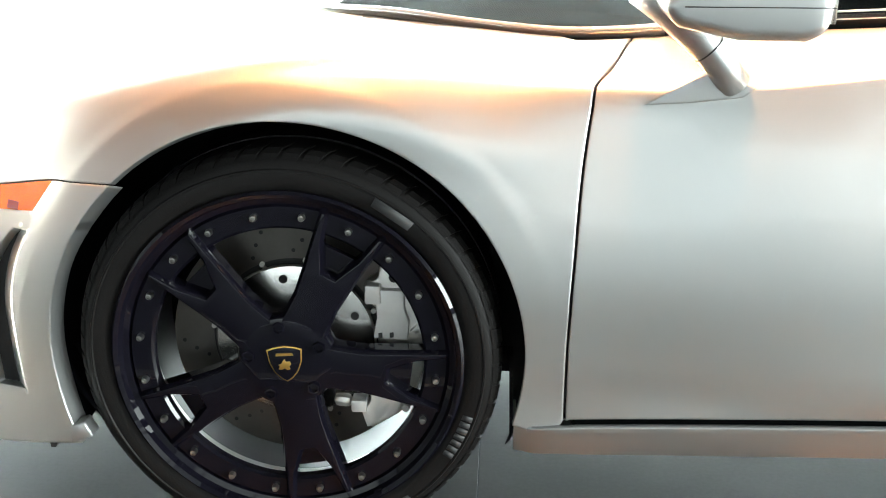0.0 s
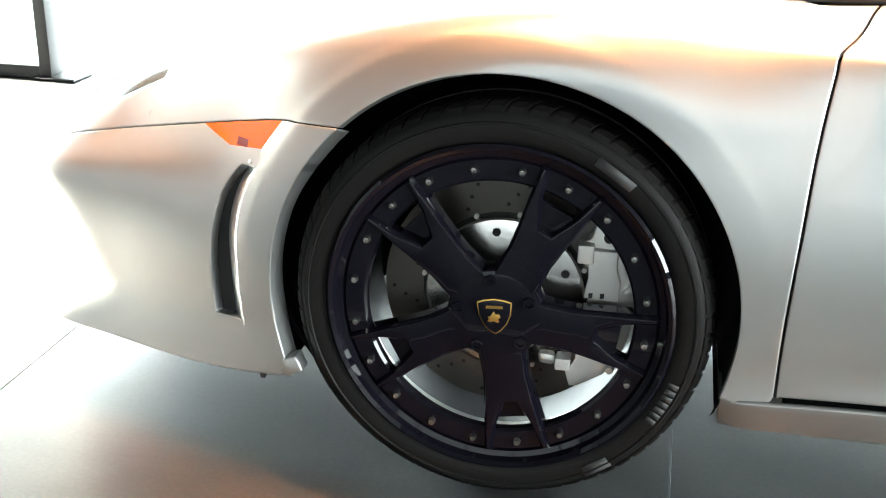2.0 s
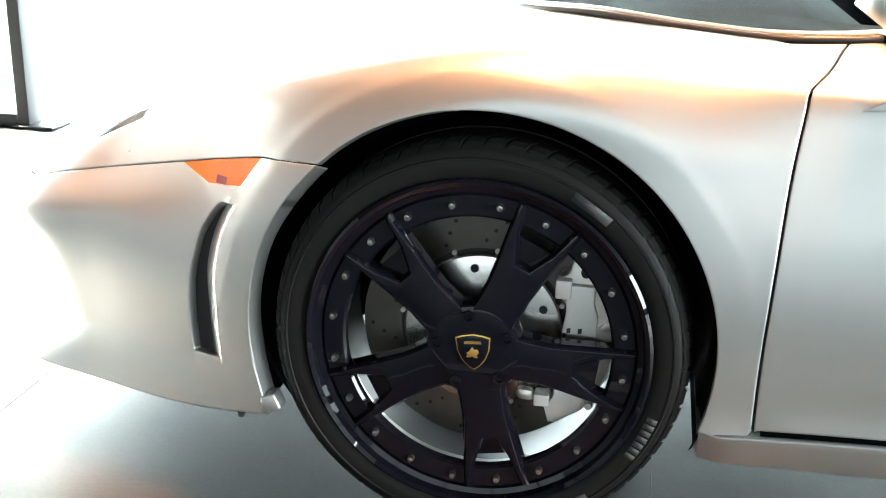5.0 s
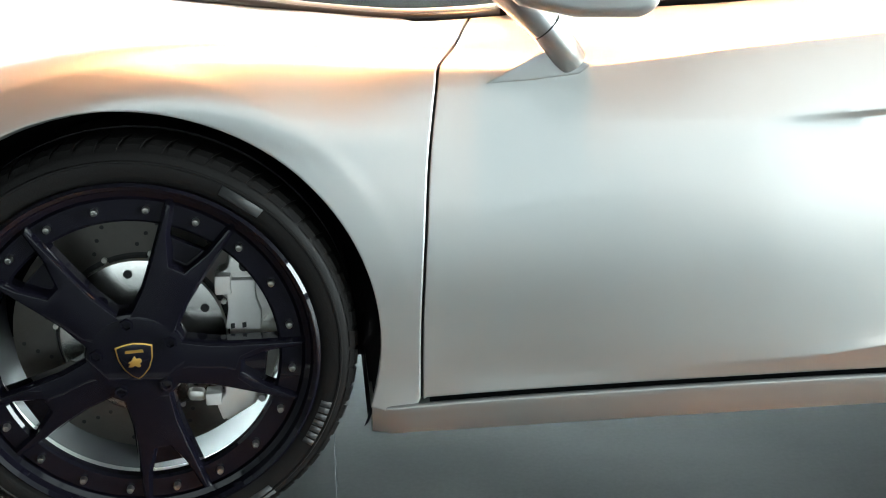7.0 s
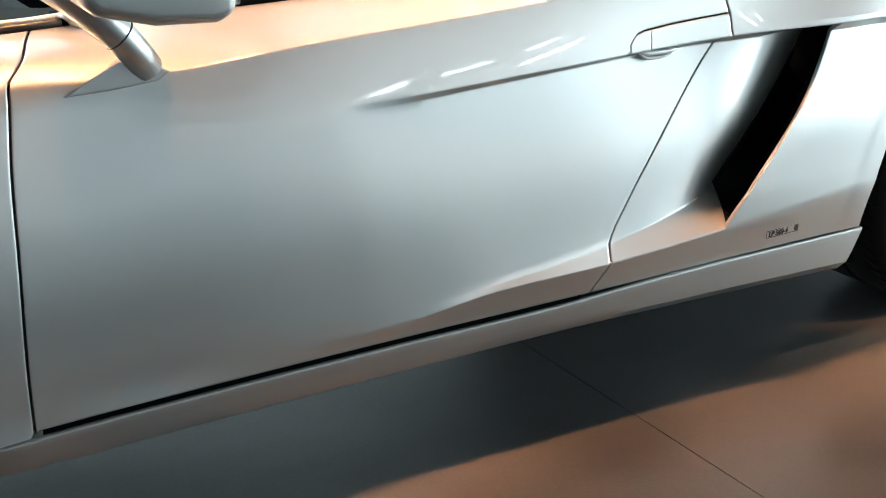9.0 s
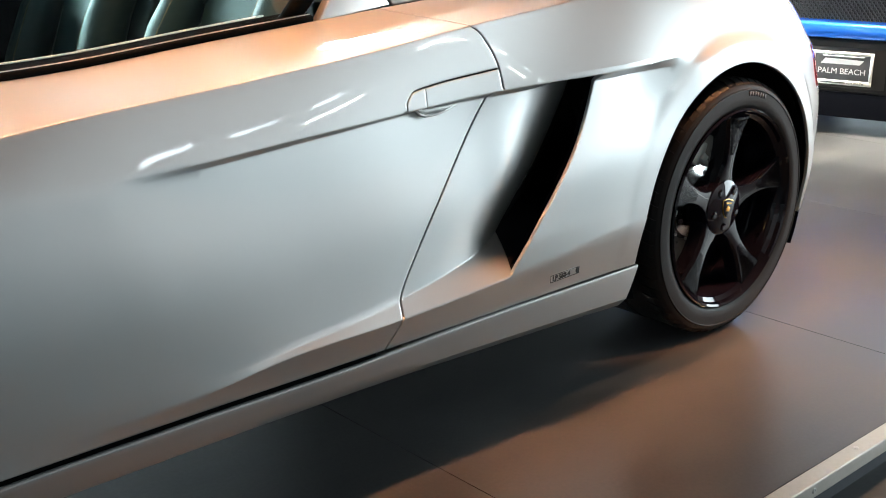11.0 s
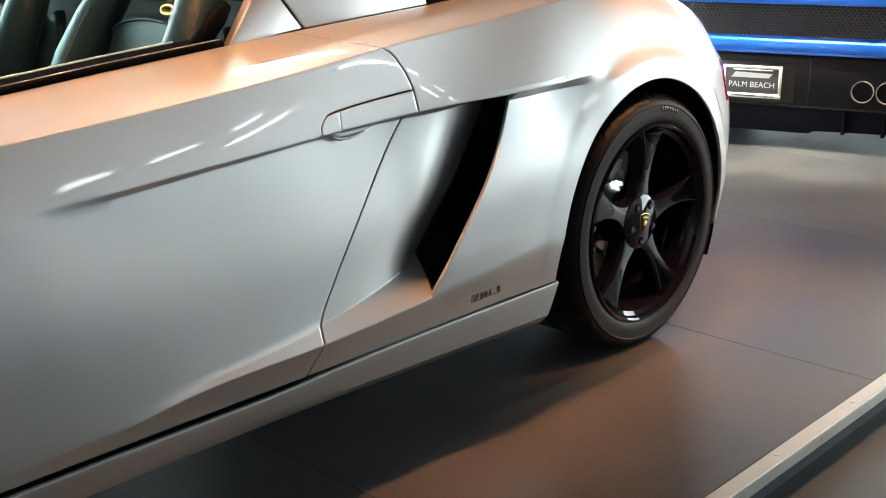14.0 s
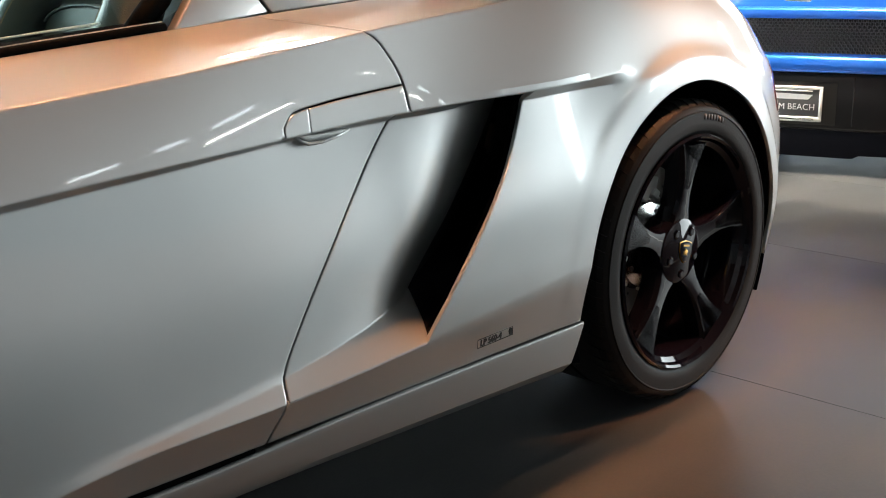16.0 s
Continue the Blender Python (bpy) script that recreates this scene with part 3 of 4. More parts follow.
panel("intake_back", behind.keep(outside(ARCH_R)), LINER, lip=0)
panel("intake_panel", intake_duct, PAINT, "silver panel sweeping into the air intake")

# black shell just behind the panels, seen in the gaps
shell_grid = surface(fine(-1.6, 3.6, .03))
shell = rows(shell_grid, 0, 7).moved(lambda x, y, z: (x + .02 * (x < -.6) - .02 * (x > 3), y + .018, z - .012 * step(.6, .75, z)))
shell = shell.keep(lambda x, y, z: np.hypot(x - ARCH_F[0], z - ARCH_F[1]) - ARCH_F[2] - .012, lambda x, y, z: np.hypot(x - ARCH_R[0], z - ARCH_R[1]) - ARCH_R[2] - .012)
shell = shell.keep(lambda x, y, z: np.where((x > 1.55) & (x < 2.2), -1.0, 1.0))
panel("body_shell", shell, SEAM, lip=0)


def own(ob):
    """Hangs a part under the car where it was built."""
    ob.parent = car
    ob.matrix_parent_inverse = car.matrix_world.inverted()
    return ob


# sill under the door
SILL_TOP = smooth_line([(.33, .2220), (.45, .2280), (.7, .2355), (1.0, .2405), (1.4, .2460), (1.46, .2490), (2.17, .264)])
SILL_FOOT = smooth_line([(.33, .174), (.42, .175), (.75, .181), (1.15, .185), (1.4, .184), (1.65, .178), (2.17, .166)])


def sill_profile(x):
    top, foot = float(SILL_TOP(x)[0]), float(SILL_FOOT(x)[0])
    tuck = .001 + .012 * float(step(.9, 2.0, x))
    edge = [(-.0047 - .0045 * math.sin(a), top - .0045 + .0045 * math.cos(a)) for a in np.linspace(0, math.pi / 2, 6)]
    return [(.10, top - .014), (.008, top - .014), (.0015, top - .004), (-.001, top - .0005), *edge, (-.0085, top - .013), (-.006, foot + .45 * (top - foot)), (-.003, foot + .2 * (top - foot)), (tuck, foot), (tuck + .02, foot + .002), (.3, .192)]


bm = bmesh.new()
prev = None
for x in np.linspace(.338, 2.168, 60):
    bend = .012 * (1 - step(.338, .36, x))
    ring = [bm.verts.new((x - .036 * float(step(2.0, 2.168, x)) * min(1, max(0, (.258 - z) / .09)), y + bend + .005, z)) for y, z in sill_profile(max(x, .338))]
    if prev:
        for a in range(len(ring) - 1):
            bm.faces.new((prev[a], ring[a], ring[a + 1], prev[a + 1]))
    else:
        bm.faces.new(ring)
    prev = ring
bm.faces.new(prev[::-1])
bmesh.ops.recalc_face_normals(bm, faces=bm.faces[:])
sill_mesh = mark_sharp(bm, 28)
bm, prev = bmesh.new(), None
for x in np.linspace(.425, 1.40, 40):
    b = float(BOTTOM(x)[2])
    ring = [bm.verts.new((x, y, z)) for y, z in ((.0085, b - .016), (.0075, b + .001), (.012, b + .001), (.012, b - .016))]
    for k in range(4):
        if prev:
            bm.faces.new((prev[k], prev[(k + 1) % 4], ring[(k + 1) % 4], ring[k]))
    if prev is None:
        bm.faces.new(ring)
    prev = ring
bm.faces.new(prev[::-1])
bmesh.ops.recalc_face_normals(bm, faces=bm.faces[:])
own(part("door_seal", bm, SEAL, label="black strip darkening the gap under the door", smooth=False))
side_sill = own(part("side_sill", sill_mesh, SILL_SHADED, label="silver side sill under the door"))


def well(cx, cz, r, deep):
    """A wheel housing: an arched liner with an inner wall."""
    bm = bmesh.new()
    rings = []
    for k in range(33):
        a = radians(-114 + 228 * k / 32)
        rings.append([bm.verts.new((cx + q * math.sin(a), y, max(cz + q * math.cos(a), .15))) for q, y in ((r + .004, .012), (r + .012, .03), (r + .012, deep), (.0, deep))])
    for p, q in zip(rings, rings[1:]):
        for i in range(3):
            bm.faces.new((p[i], q[i], q[i + 1], p[i + 1]))
    bmesh.ops.recalc_face_normals(bm, faces=bm.faces[:])
    return bm


own(part("wheel_housing", well(*ARCH_F, .34), LINER))
own(part("wheel_housing", well(*ARCH_R, .40), LINER))
for k in range(3):
    own(part("splash_guard_rib", tube([(-.36 + .004 * k, .05 + .05 * k, .30), (-.335 + .004 * k, .05 + .05 * k, .24), (-.30 + .006 * k, .05 + .05 * k, .19)], .005, 6), LINER))
own(part("bumper_end", prism([(-.335, .178), (-.300, .190), (-.312, .215), (-.335, .207)], .03, -.012, .003), PAINT))
own(part("bumper_stay", prism([(-.40, .17), (-.375, .17), (-.388, .135), (-.396, .135)], .012, .05), TRIM))

# hood between the fenders
us = fine(-1.6, .42, .03)
edge = BELT(us)
centre = np.stack([np.interp(us, [-1.6, -.45, 0, .42], [-.5, -.28, -.1, -.02]), np.full(len(us), MID), np.interp(us, [-1.6, -.45, 0, .42], [.665, .715, .745, .752])], -1)
ts = np.linspace(0, 1, 16)[None, :, None]
hood_grid = edge[:, None] * (1 - ts) + centre[:, None] * ts
hood_grid[..., 2] += .008 * np.sin(np.pi * ts[..., 0])
panel("hood", Sheet.grid(hood_grid).keep(lambda x, y, z: np.interp(y, [.195, .205, .23, .30, .42, .60, .93], [.56, .50, .404, .292, .127, -.038, -.07]) - .008 - x), PAINT, "silver front lid", lip=.01)
underbody = join(box(.375, 2.13, .30, .408, .19, .23), box(-.80, 2.95, .41, MID, .191, .229))
own(part("underbody", underbody, LINER))


# ---- wheels, brakes ----
def polar(r, degrees):
    return r * math.sin(radians(degrees)), r * math.cos(radians(degrees))


def shield(w, h, at, inset=0.0):
    pts = []
    for x, z in ((-.5, .40), (-.30, .46), (0, .5), (.30, .46), (.5, .40), (.46, .05), (.34, -.22), (.15, -.42), (0, -.5), (-.15, -.42), (-.34, -.22), (-.46, .05)):
        pts.append((x * (w - inset), z * (h - inset)))
    return prism(pts, .002, at, .0004)


def emblem(parent, y, size, tilt):
    """A shield with a gold rim and a plain gold figure."""
    base = part("badge", shield(size, size * 1.08, y), GOLD, parent, "gold-rimmed black shield badge")
    part("badge_field", shield(size, size * 1.08, y - .0012, size * .075), BLACK_GLOSS, base)
    f = size / 2
    fig = [(-.42, -.28), (-.18, -.30), (-.06, -.22), (.10, -.34), (.26, -.30), (.20, -.14), (.34, .0), (.26, .18), (.05, .16), (-.02, .34), (-.14, .20), (-.22, .05), (-.40, -.02), (-.30, -.12)]
    part("badge_figure", prism([(a * f, b * f) for a, b in fig], .003, y - .0035, .0008), GOLD, base)
    part("badge_bar", prism([(-.5 * f, .52 * f), (.5 * f, .52 * f), (.45 * f, .68 * f), (-.45 * f, .68 * f)], .002, y - .0025), GOLD, base)
    base.rotation_euler = (0, radians(tilt), 0)
    return base


def tyre_mesh(r, seat, width):
    prof = [(seat, .014), (seat + .006, .006), (seat + .016, .001), (seat + .030, .0), (r - .026, .0005), (r - .0245, -.0012), (r - .0225, -.001), (r - .021, .002), (r - .016, .004), (r - .007, .011), (r - .002, .022), (r, .045)]
    prof += [(r, width / 2 - .012), (r - .007, width / 2 - .010), (r - .007, width / 2 - .002), (r, width / 2), (r, width - .045), (r - .004, width - .02), (r - .016, width - .004), (seat + .02, width), (seat, width - .02)]
    bm = lathe(prof, 120, closed=True, sharp=30)
    return bm


def tread_blocks(r, hub):
    """Shoulder blocks of the tread, parted by grooves."""
    bm = bmesh.new()
    n = 64
    ring = []
    for a in (.6, 360 / n - .6):
        for rr, y in ((r - .010, .006), (r - .002, .016), (r + .0025, .030), (r + .0025, .062)):
            x, z = polar(rr, a + (y - .006) * 60)
            ring.append(bm.verts.new((x, y, z)))
    for i in range(3):
        bm.faces.new((ring[i], ring[i + 1], ring[4 + i + 1], ring[4 + i]))
    bm.faces.new(ring[:4]), bm.faces.new(ring[4:][::-1])
    bmesh.ops.recalc_face_normals(bm, faces=bm.faces[:])
    me = bpy.data.meshes.new("tread_block")
    bm.to_mesh(me)
    bm.free()
    me.materials.append(RUBBER)
    for k in range(n):
        ob = new("tread_block", me)
        ob.parent = hub
        ob.rotation_euler = (0, 2 * math.pi * k / n, 0)


def tyre_print(r0, r1, a0, a1, bars, y=-.0006):
    """Bars of print that follow the sidewall."""
    bm = bmesh.new()
    for k in range(bars):
        b0 = a0 + (a1 - a0) * k / bars
        b1 = b0 + (a1 - a0) / bars * .72
        v = []
        for rr, a in ((r0, b0), (r1, b0), (r1, b1), (r0, b1)):
            x, z = polar(rr, a)
            v.append(bm.verts.new((x, y, z)))
        bm.faces.new(v[::-1])
    ex = bmesh.ops.extrude_face_region(bm, geom=bm.faces[:])
    bmesh.ops.translate(bm, vec=(0, .002, 0), verts=[v for v in ex["geom"] if isinstance(v, bmesh.types.BMVert)])
    bmesh.ops.recalc_face_normals(bm, faces=bm.faces[:])
    return bm


def chamfered(outline, depth, at, inset, drop):
    """A solid from an outline of (x, z) whose front face stands proud of sloped flanks."""
    bm = prism(outline, depth - drop, at + drop)
    face = min(bm.faces, key=lambda f: f.calc_center_median().y)
    bmesh.ops.inset_region(bm, faces=[face], thickness=inset, depth=drop, use_even_offset=True)
    bm.normal_update()
    rim = [e for e in bm.edges if all(abs(v.co.y - at) < .0015 for v in e.verts)]
    bmesh.ops.bevel(bm, geom=rim, offset=.0011, segments=2, affect="EDGES", profile=.5)
    bmesh.ops.recalc_face_normals(bm, faces=bm.faces[:])
    return mark_sharp(bm, 24)


def forked(angle, half, prong, depth, at, inset, drop, slope, web):
    """A spoke that parts into two prongs towards the rim: half widths of (radius, width), the opening's half widths from the rim in, a web deep in the fork."""
    d = Vector((math.sin(radians(angle)), math.cos(radians(angle))))
    n = Vector((d.y, -d.x))
    edge = [d * r - n * w for r, w in half] + [d * r - n * w for r, w in prong] + [d * r + n * w for r, w in prong[::-1]] + [d * r + n * w for r, w in half[::-1]]
    face = chamfered([tuple(v) for v in edge], depth, at, inset, drop)
    r0, r1, w = web
    floor = prism([tuple(v) for v in (d * r0 - n * w * .6, d * r1 - n * w, d * r1 + n * w, d * r0 + n * w * .6)], .010, at + depth * .62, .0015)
    for bm in (face, floor):
        for v in bm.verts:
            v.co.y += slope * (v.co.x * d.x + v.co.z * d.y - half[0][0])
    return face, floor


def brake(cx, cz, y, r, hat, parent, dot_angle):
    disc = own(part("brake_disc", lathe([(hat + .003, y), (r, y), (r, y + .026), (hat + .003, y + .026)], 72, closed=True, sharp=30), DISC, label="drilled steel brake disc"))
    disc.location = Vector((cx, 0, cz))
    me = bpy.data.meshes.new("drill_hole")
    hole = prism([(.0032 * math.cos(t), .0032 * math.sin(t)) for t in np.linspace(0, 2 * math.pi, 9)[:-1]], .002, y - .001)
    hole.to_mesh(me)
    hole.free()
    me.materials.append(SEAM)
    for k in range(14):
        for j in range(3):
            x, z = polar(hat + .016 + (r - hat - .03) * j / 2, 360 / 14 * k + j * 5)
            ob = new("drill_hole", me)
            ob.parent, ob.location = disc, (x, 0, z)
    hatp = part("disc_hat", lathe([(.035, y - .020), (hat - .040, y - .020), (hat - .006, y - .012), (hat - .003, y - .009), (hat - .002, y + .004)], 72, sharp=25), HAT, disc, "bright machined disc hat")
    part("hat_gap", lathe([(hat - .003, y + .003), (hat + .004, y + .003)], 72), SEAM, hatp)
    for k in range(5):
        x, z = polar(hat - .024, dot_angle + 72 * k)
        part("hat_hole", prism([(x + .0065 * math.cos(t), z + .0065 * math.sin(t)) for t in np.linspace(0, 2 * math.pi, 13)[:-1]], .006, y - .0185), SEAM, hatp)
    for k in range(12):
        x, z = polar(hat + .002, 30 * k + 8)
        part("disc_pin", prism([(x + .004 * math.cos(t), z + .004 * math.sin(t)) for t in np.linspace(0, 2 * math.pi, 9)[:-1]], .006, y - .005), STEEL, hatp)
    return disc


def caliper(cx, cz, y, turn=0.0, scale=1.0):
    """A fixed caliper: cast body, two pale piston covers, pipe, bolts and lugs."""
    c, s = math.cos(radians(turn)) * scale, math.sin(radians(turn)) * scale

    def cut(pts, depth, at, bevel=.003):
        return prism([(c * px + s * pz, -s * px + c * pz) for px, pz in pts], depth, at, bevel)

    body = own(part("brake_caliper", cut([(.138, .152), (.160, .140), (.178, .100), (.196, .062), (.205, .040), (.200, -.030), (.186, -.075), (.162, -.112), (.118, -.140), (.106, -.128), (.108, -.104), (.128, -.075), (.130, .060), (.114, .076), (.114, .104), (.130, .112)], .09, y + .012, .005), STEEL, label="silver brake caliper"))
    body.location = Vector((cx, 0, cz))
    part("piston_cover", cut([(.126, .098), (.172, .098), (.171, .068), (.178, .048), (.176, .018), (.124, .020), (.130, .054)], .016, y, .003), CALIPER, body, "pale machined piston cover")
    part("piston_cover", cut([(.118, -.060), (.146, -.060), (.168, -.078), (.158, -.106), (.112, -.132), (.104, -.106), (.118, -.086)], .016, y, .003), CALIPER, body, "pale machined piston cover")
    part("bridge_block", cut([(.112, .076), (.136, .076), (.136, .106), (.112, .106)], .03, y - .004, .003), CALIPER, body)
    part("bridge_block", cut([(.088, -.104), (.112, -.104), (.112, -.084), (.088, -.084)], .03, y - .004, .003), CALIPER, body)
    part("pipe_block", cut([(.060, -.100), (.088, -.102), (.088, -.082), (.060, -.080)], .02, y + .004, .008), STEEL, body)
    part("mount_ear", cut([(.178, .030), (.200, .052), (.204, .040), (.190, .024)], .03, y + .004, .003), STEEL, body)
    for px, pz, rr in ((.156, .118, .008), (.195, .043, .006), (.192, .002, .005), (.150, .136, .005), (.172, -.096, .007)):
        b = part("bleed_bolt", lathe([(0, y - .002), (rr * .8, y - .002), (rr, y + .004), (rr, y + .02)], 12, sharp=30), SEAM if rr > .0075 else STEEL, body)
        b.location = (c * px + s * pz, 0, -s * px + c * pz)
    for px, pz in ((.135, .026), (.152, .027)):
        part("caliper_mark", cut([(px - .003, pz - .005), (px + .003, pz - .004), (px + .003, pz + .004), (px - .003, pz + .003)], .0015, y - .001, 0), SEAM, body)
    return body


def front_wheel(at):
    """Black split wheel: bolted ring, five forked spokes, shield badge."""
    hub = own(part("wheel", lathe([(.250, .016), (.262, .006), (.2635, .000), (.259, -.004), (.253, .000), (.249, .010), (.241, .013), (.240, .018), (.236, .014), (.207, .014), (.203, .018), (.203, .030), (.214, .040)], 96, sharp=22), BLACK_GLOSS, label="gloss black split wheel with five forked spokes"))
    hub.location = Vector(at)
    part("barrel", lathe([(.214, .040), (.224, .060), (.226, .19), (.236, .20)], 96), BARREL, hub, "bright inner barrel")
    part("barrel_lip", lathe([(.2045, .031), (.2135, .041), (.2150, .060)], 96), STEEL, hub, "bright barrel lip")
    part("tyre", tyre_mesh(.3165, .258, .225), RUBBER, hub, "black low-profile tyre")
    tread_blocks(.3165, hub)
    part("tyre_marking", tyre_print(.276, .291, 28, 46, 1), LETTER, hub)
    part("tyre_marking", tyre_print(.274, .290, 107, 123, 7), LETTER, hub)
    part("tyre_marking", tyre_print(.283, .300, 141, 153, 1), LETTER, hub)
    for k in range(5):
        face, floor_ = forked(26.0 + 72 * k, [(.045, .038), (.075, .036), (.105, .035), (.14, .039), (.19, .046), (.237, .053)], [(.237, .039), (.19, .027), (.153, .009)], .032, -.003, .0050, .009, .045, (.135, .185, .028))
        sp = part("spoke", face, BLACK_GLOSS, hub)
        part("fork_web", floor_, BLACK_GLOSS, sp, smooth=False)
    for k in range(20):
        x, z = polar(.2227, -10.5 + 18 * k)
        b = part("rim_bolt", lathe([(0, .0065), (.0022, .0065), (.0027, .0045), (.0044, .0048), (.0052, .009), (.0058, .016)], 12, sharp=30), BOLT, hub)
        b.location = (x, 0, z)
    part("hub_cap", lathe([(0, -.0042), (.050, -.0040), (.062, -.0034), (.070, -.0012), (.074, .006), (.075, .030)], 64), BLACK_GLOSS, hub)
    for k in range(5):
        x, z = polar(.056, 62.5 + 72 * k)
        n = part("lug_nut", lathe([(0, -.0045), (.006, -.0045), (.0068, -.0085), (.0098, -.0085), (.0110, .004)], 6, sharp=20), BLACK_GLOSS, hub)
        n.location = (x, 0, z)
    emblem(hub, -.0070, .053, -4)
    return hub


def rear_wheel(at):
    """Black cast wheel with five flared spokes and rounded openings."""
    hub = own(part("wheel", lathe([(.246, .020), (.254, .008), (.2555, .002), (.251, -.002), (.246, .002), (.242, .012), (.232, .020), (.226, .040)], 96, sharp=22), BLACK_GLOSS, label="gloss black cast wheel with five flared spokes"))
    hub.location = Vector(at)
    part("barrel", lathe([(.226, .040), (.224, .080), (.215, .12), (.215, .25), (.235, .27)], 96, sharp=30), BLACK_GLOSS, hub)
    part("tyre", tyre_mesh(.325, .250, .295), RUBBER, hub, "black wide tyre")
    tread_blocks(.325, hub)
    part("tyre_marking", tyre_print(.286, .298, 4, 20, 7), LETTER, hub)
    for k in range(5):
        face, floor_ = forked(3 + 72 * k, [(.045, .044), (.070, .032), (.095, .0235), (.125, .0205), (.155, .0225), (.19, .030), (.218, .040), (.238, .053)], [(.238, .039), (.218, .027), (.18, .0115), (.142, .003)], .046, .036, .0048, .010, -.118, (.12, .20, .012))
        sp = part("spoke", face, BLACK_GLOSS, hub)
        part("fork_web", floor_, BLACK_GLOSS, sp, smooth=False)
    part("hub_cap", lathe([(0, .022), (.030, .022), (.036, .0245), (.060, .026), (.070, .031), (.074, .042), (.076, .09)], 48, sharp=30), BLACK_GLOSS, hub)
    for k in range(5):
        x, z = polar(.05, 39 + 72 * k)
        n = part("lug_nut", lathe([(0, .0215), (.007, .0215), (.0105, .0235), (.0115, .035)], 6, sharp=20), BLACK_GLOSS, hub)
        n.location = (x, 0, z)
    emblem(hub, .0195, .046, 10)
    return hub


FRONT_HUB, REAR_HUB = (0.0, 0.0, .319), (2.548, -.004, .3265)
wheels = [front_wheel(FRONT_HUB), rear_wheel(REAR_HUB)]
brake(0.0, .319, .090, .192, .128, car, -8)
caliper(0.0, .319, .048)
brake(2.548, .3265, .125, .175, .100, car, 20)
caliper(2.548, .3265, .078, 215, .92)

# ---- mirror, glass, cabin ----
housing = prism([(.500, .852), (.525, .828), (.60, .812), (.682, .811), (.708, .822), (.713, .86), (.706, .905), (.675, .925), (.60, .922), (.535, .895)], .14, -.10)
bmesh.ops.bevel(housing, geom=[e for e in housing.edges if len(e.link_faces) == 2 and e.calc_face_angle(0) > 1.0], offset=.016, segments=4, affect="EDGES", profile=.5)
mirror = own(part("side_mirror", mark_sharp(housing, 40), PAINT, label="silver door mirror on a slanted stalk"))
part("mirror_glass", box(.7135, .716, -.082, .022, .832, .902, .004), CHROME, mirror)
part("mirror_seam", box(.53, .711, -.1012, -.1004, .8535, .8548), SEAM, mirror)
foot = prism([(.506, .702), (.545, .724), (.571, .738), (.594, .748), (.622, .742), (.657, .727), (.64, .714), (.57, .706)], .07, .045)
foot_ends = {v for v in foot.verts if v.co.y > .1}
for v in foot_ends:
    v.co.x, v.co.z = .5 * v.co.x + .30, v.co.z - .012
own(part("mirror_foot", mark_sharp(foot, 50), PAINT))
stalk_ob = own(part("mirror_stalk", tube([(.500, .030, .868), (.535, .031, .834), (.587, .034, .783), (.610, .044, .756), (.628, .060, .732)], [.034, .027, .0235, .023, .024], 20), PAINT))
ring_n, ring_c = Vector((.052, .003, -.051)).normalized(), Vector((.587, .034, .783))
ring_a = ring_n.orthogonal().normalized()
ring_b = ring_n.cross(ring_a)
part("stalk_joint", tube([ring_c + (ring_a * math.cos(t) + ring_b * math.sin(t)) * .0236 for t in np.linspace(0, 2 * math.pi, 33)], .0012, 6, ends=False), SEAM, stalk_ob)


def quad_pane(corners, thick, n=10, bulge=0.0):
    """A pane between four corners, with thickness, bowed outwards by bulge."""
    a, b, c, d = (Vector(p) for p in corners)
    nrm = (b - a).cross(d - a).normalized()
    bm = bmesh.new()
    for off in (0, thick):
        vs = [[bm.verts.new(a.lerp(b, i / n).lerp(d.lerp(c, i / n), j / n) + nrm * (off + bulge * 4 * (i / n) * (1 - i / n))) for j in range(n + 1)] for i in range(n + 1)]
        for i in range(n):
            for j in range(n):
                f = (vs[i][j], vs[i + 1][j], vs[i + 1][j + 1], vs[i][j + 1])
                bm.faces.new(f if off else f[::-1])
    bmesh.ops.recalc_face_normals(bm, faces=bm.faces[:])
    return bm


COWL = smooth_line([(0, .56, .205, .776), (.12, .495, .205, .770), (.25, .404, .23, .764), (.4, .292, .30, .763), (.6, .127, .42, .766), (.8, -.038, .60, .757), (1, -.07, .93, .775)])
HEADER = smooth_line([(0, .96, .43, 1.13), (.25, .93, .50, 1.145), (.6, .88, .68, 1.16), (1, .86, .93, 1.165)])
bm = bmesh.new()
vs = []
for k in range(25):
    p, q = COWL(k / 24), HEADER(k / 24)
    vs.append([bm.verts.new(p + (q - p) * j / 14 + np.array((0, 0, .02 * math.sin(math.pi * j / 14)))) for j in range(15)])
for a, b in zip(vs, vs[1:]):
    for j in range(14):
        bm.faces.new((a[j], b[j], b[j + 1], a[j + 1]))
own(part("windshield", bm, GLASS, label="raked windshield")).visible_shadow = False
line = [COWL(k / 40) for k in range(41)]
own(part("cowl_seal", tube([p + np.array((0, .004, .004)) for p in line], .007, 8), TRIM))
own(part("cowl_trim", tube([p + np.array((0, .018, .010)) for p in line], .006, 8), PAINT))
own(part("cowl_panel", Sheet([tuple(p + np.array((0, .0, -.004))) for p in line] + [tuple(p + np.array((.16, .16 if k < 32 else 0, .012))) for k, p in enumerate(line)], [(k, k + 1, 42 + k, 41 + k) for k in range(40)]).bm(0), DASH))
own(part("windshield_pillar", tube([(.56, .205, .775), (.68, .275, .885), (.80, .34, .99), (.96, .43, 1.13)], [.022, .020, .019, .019], 10), PAINT))
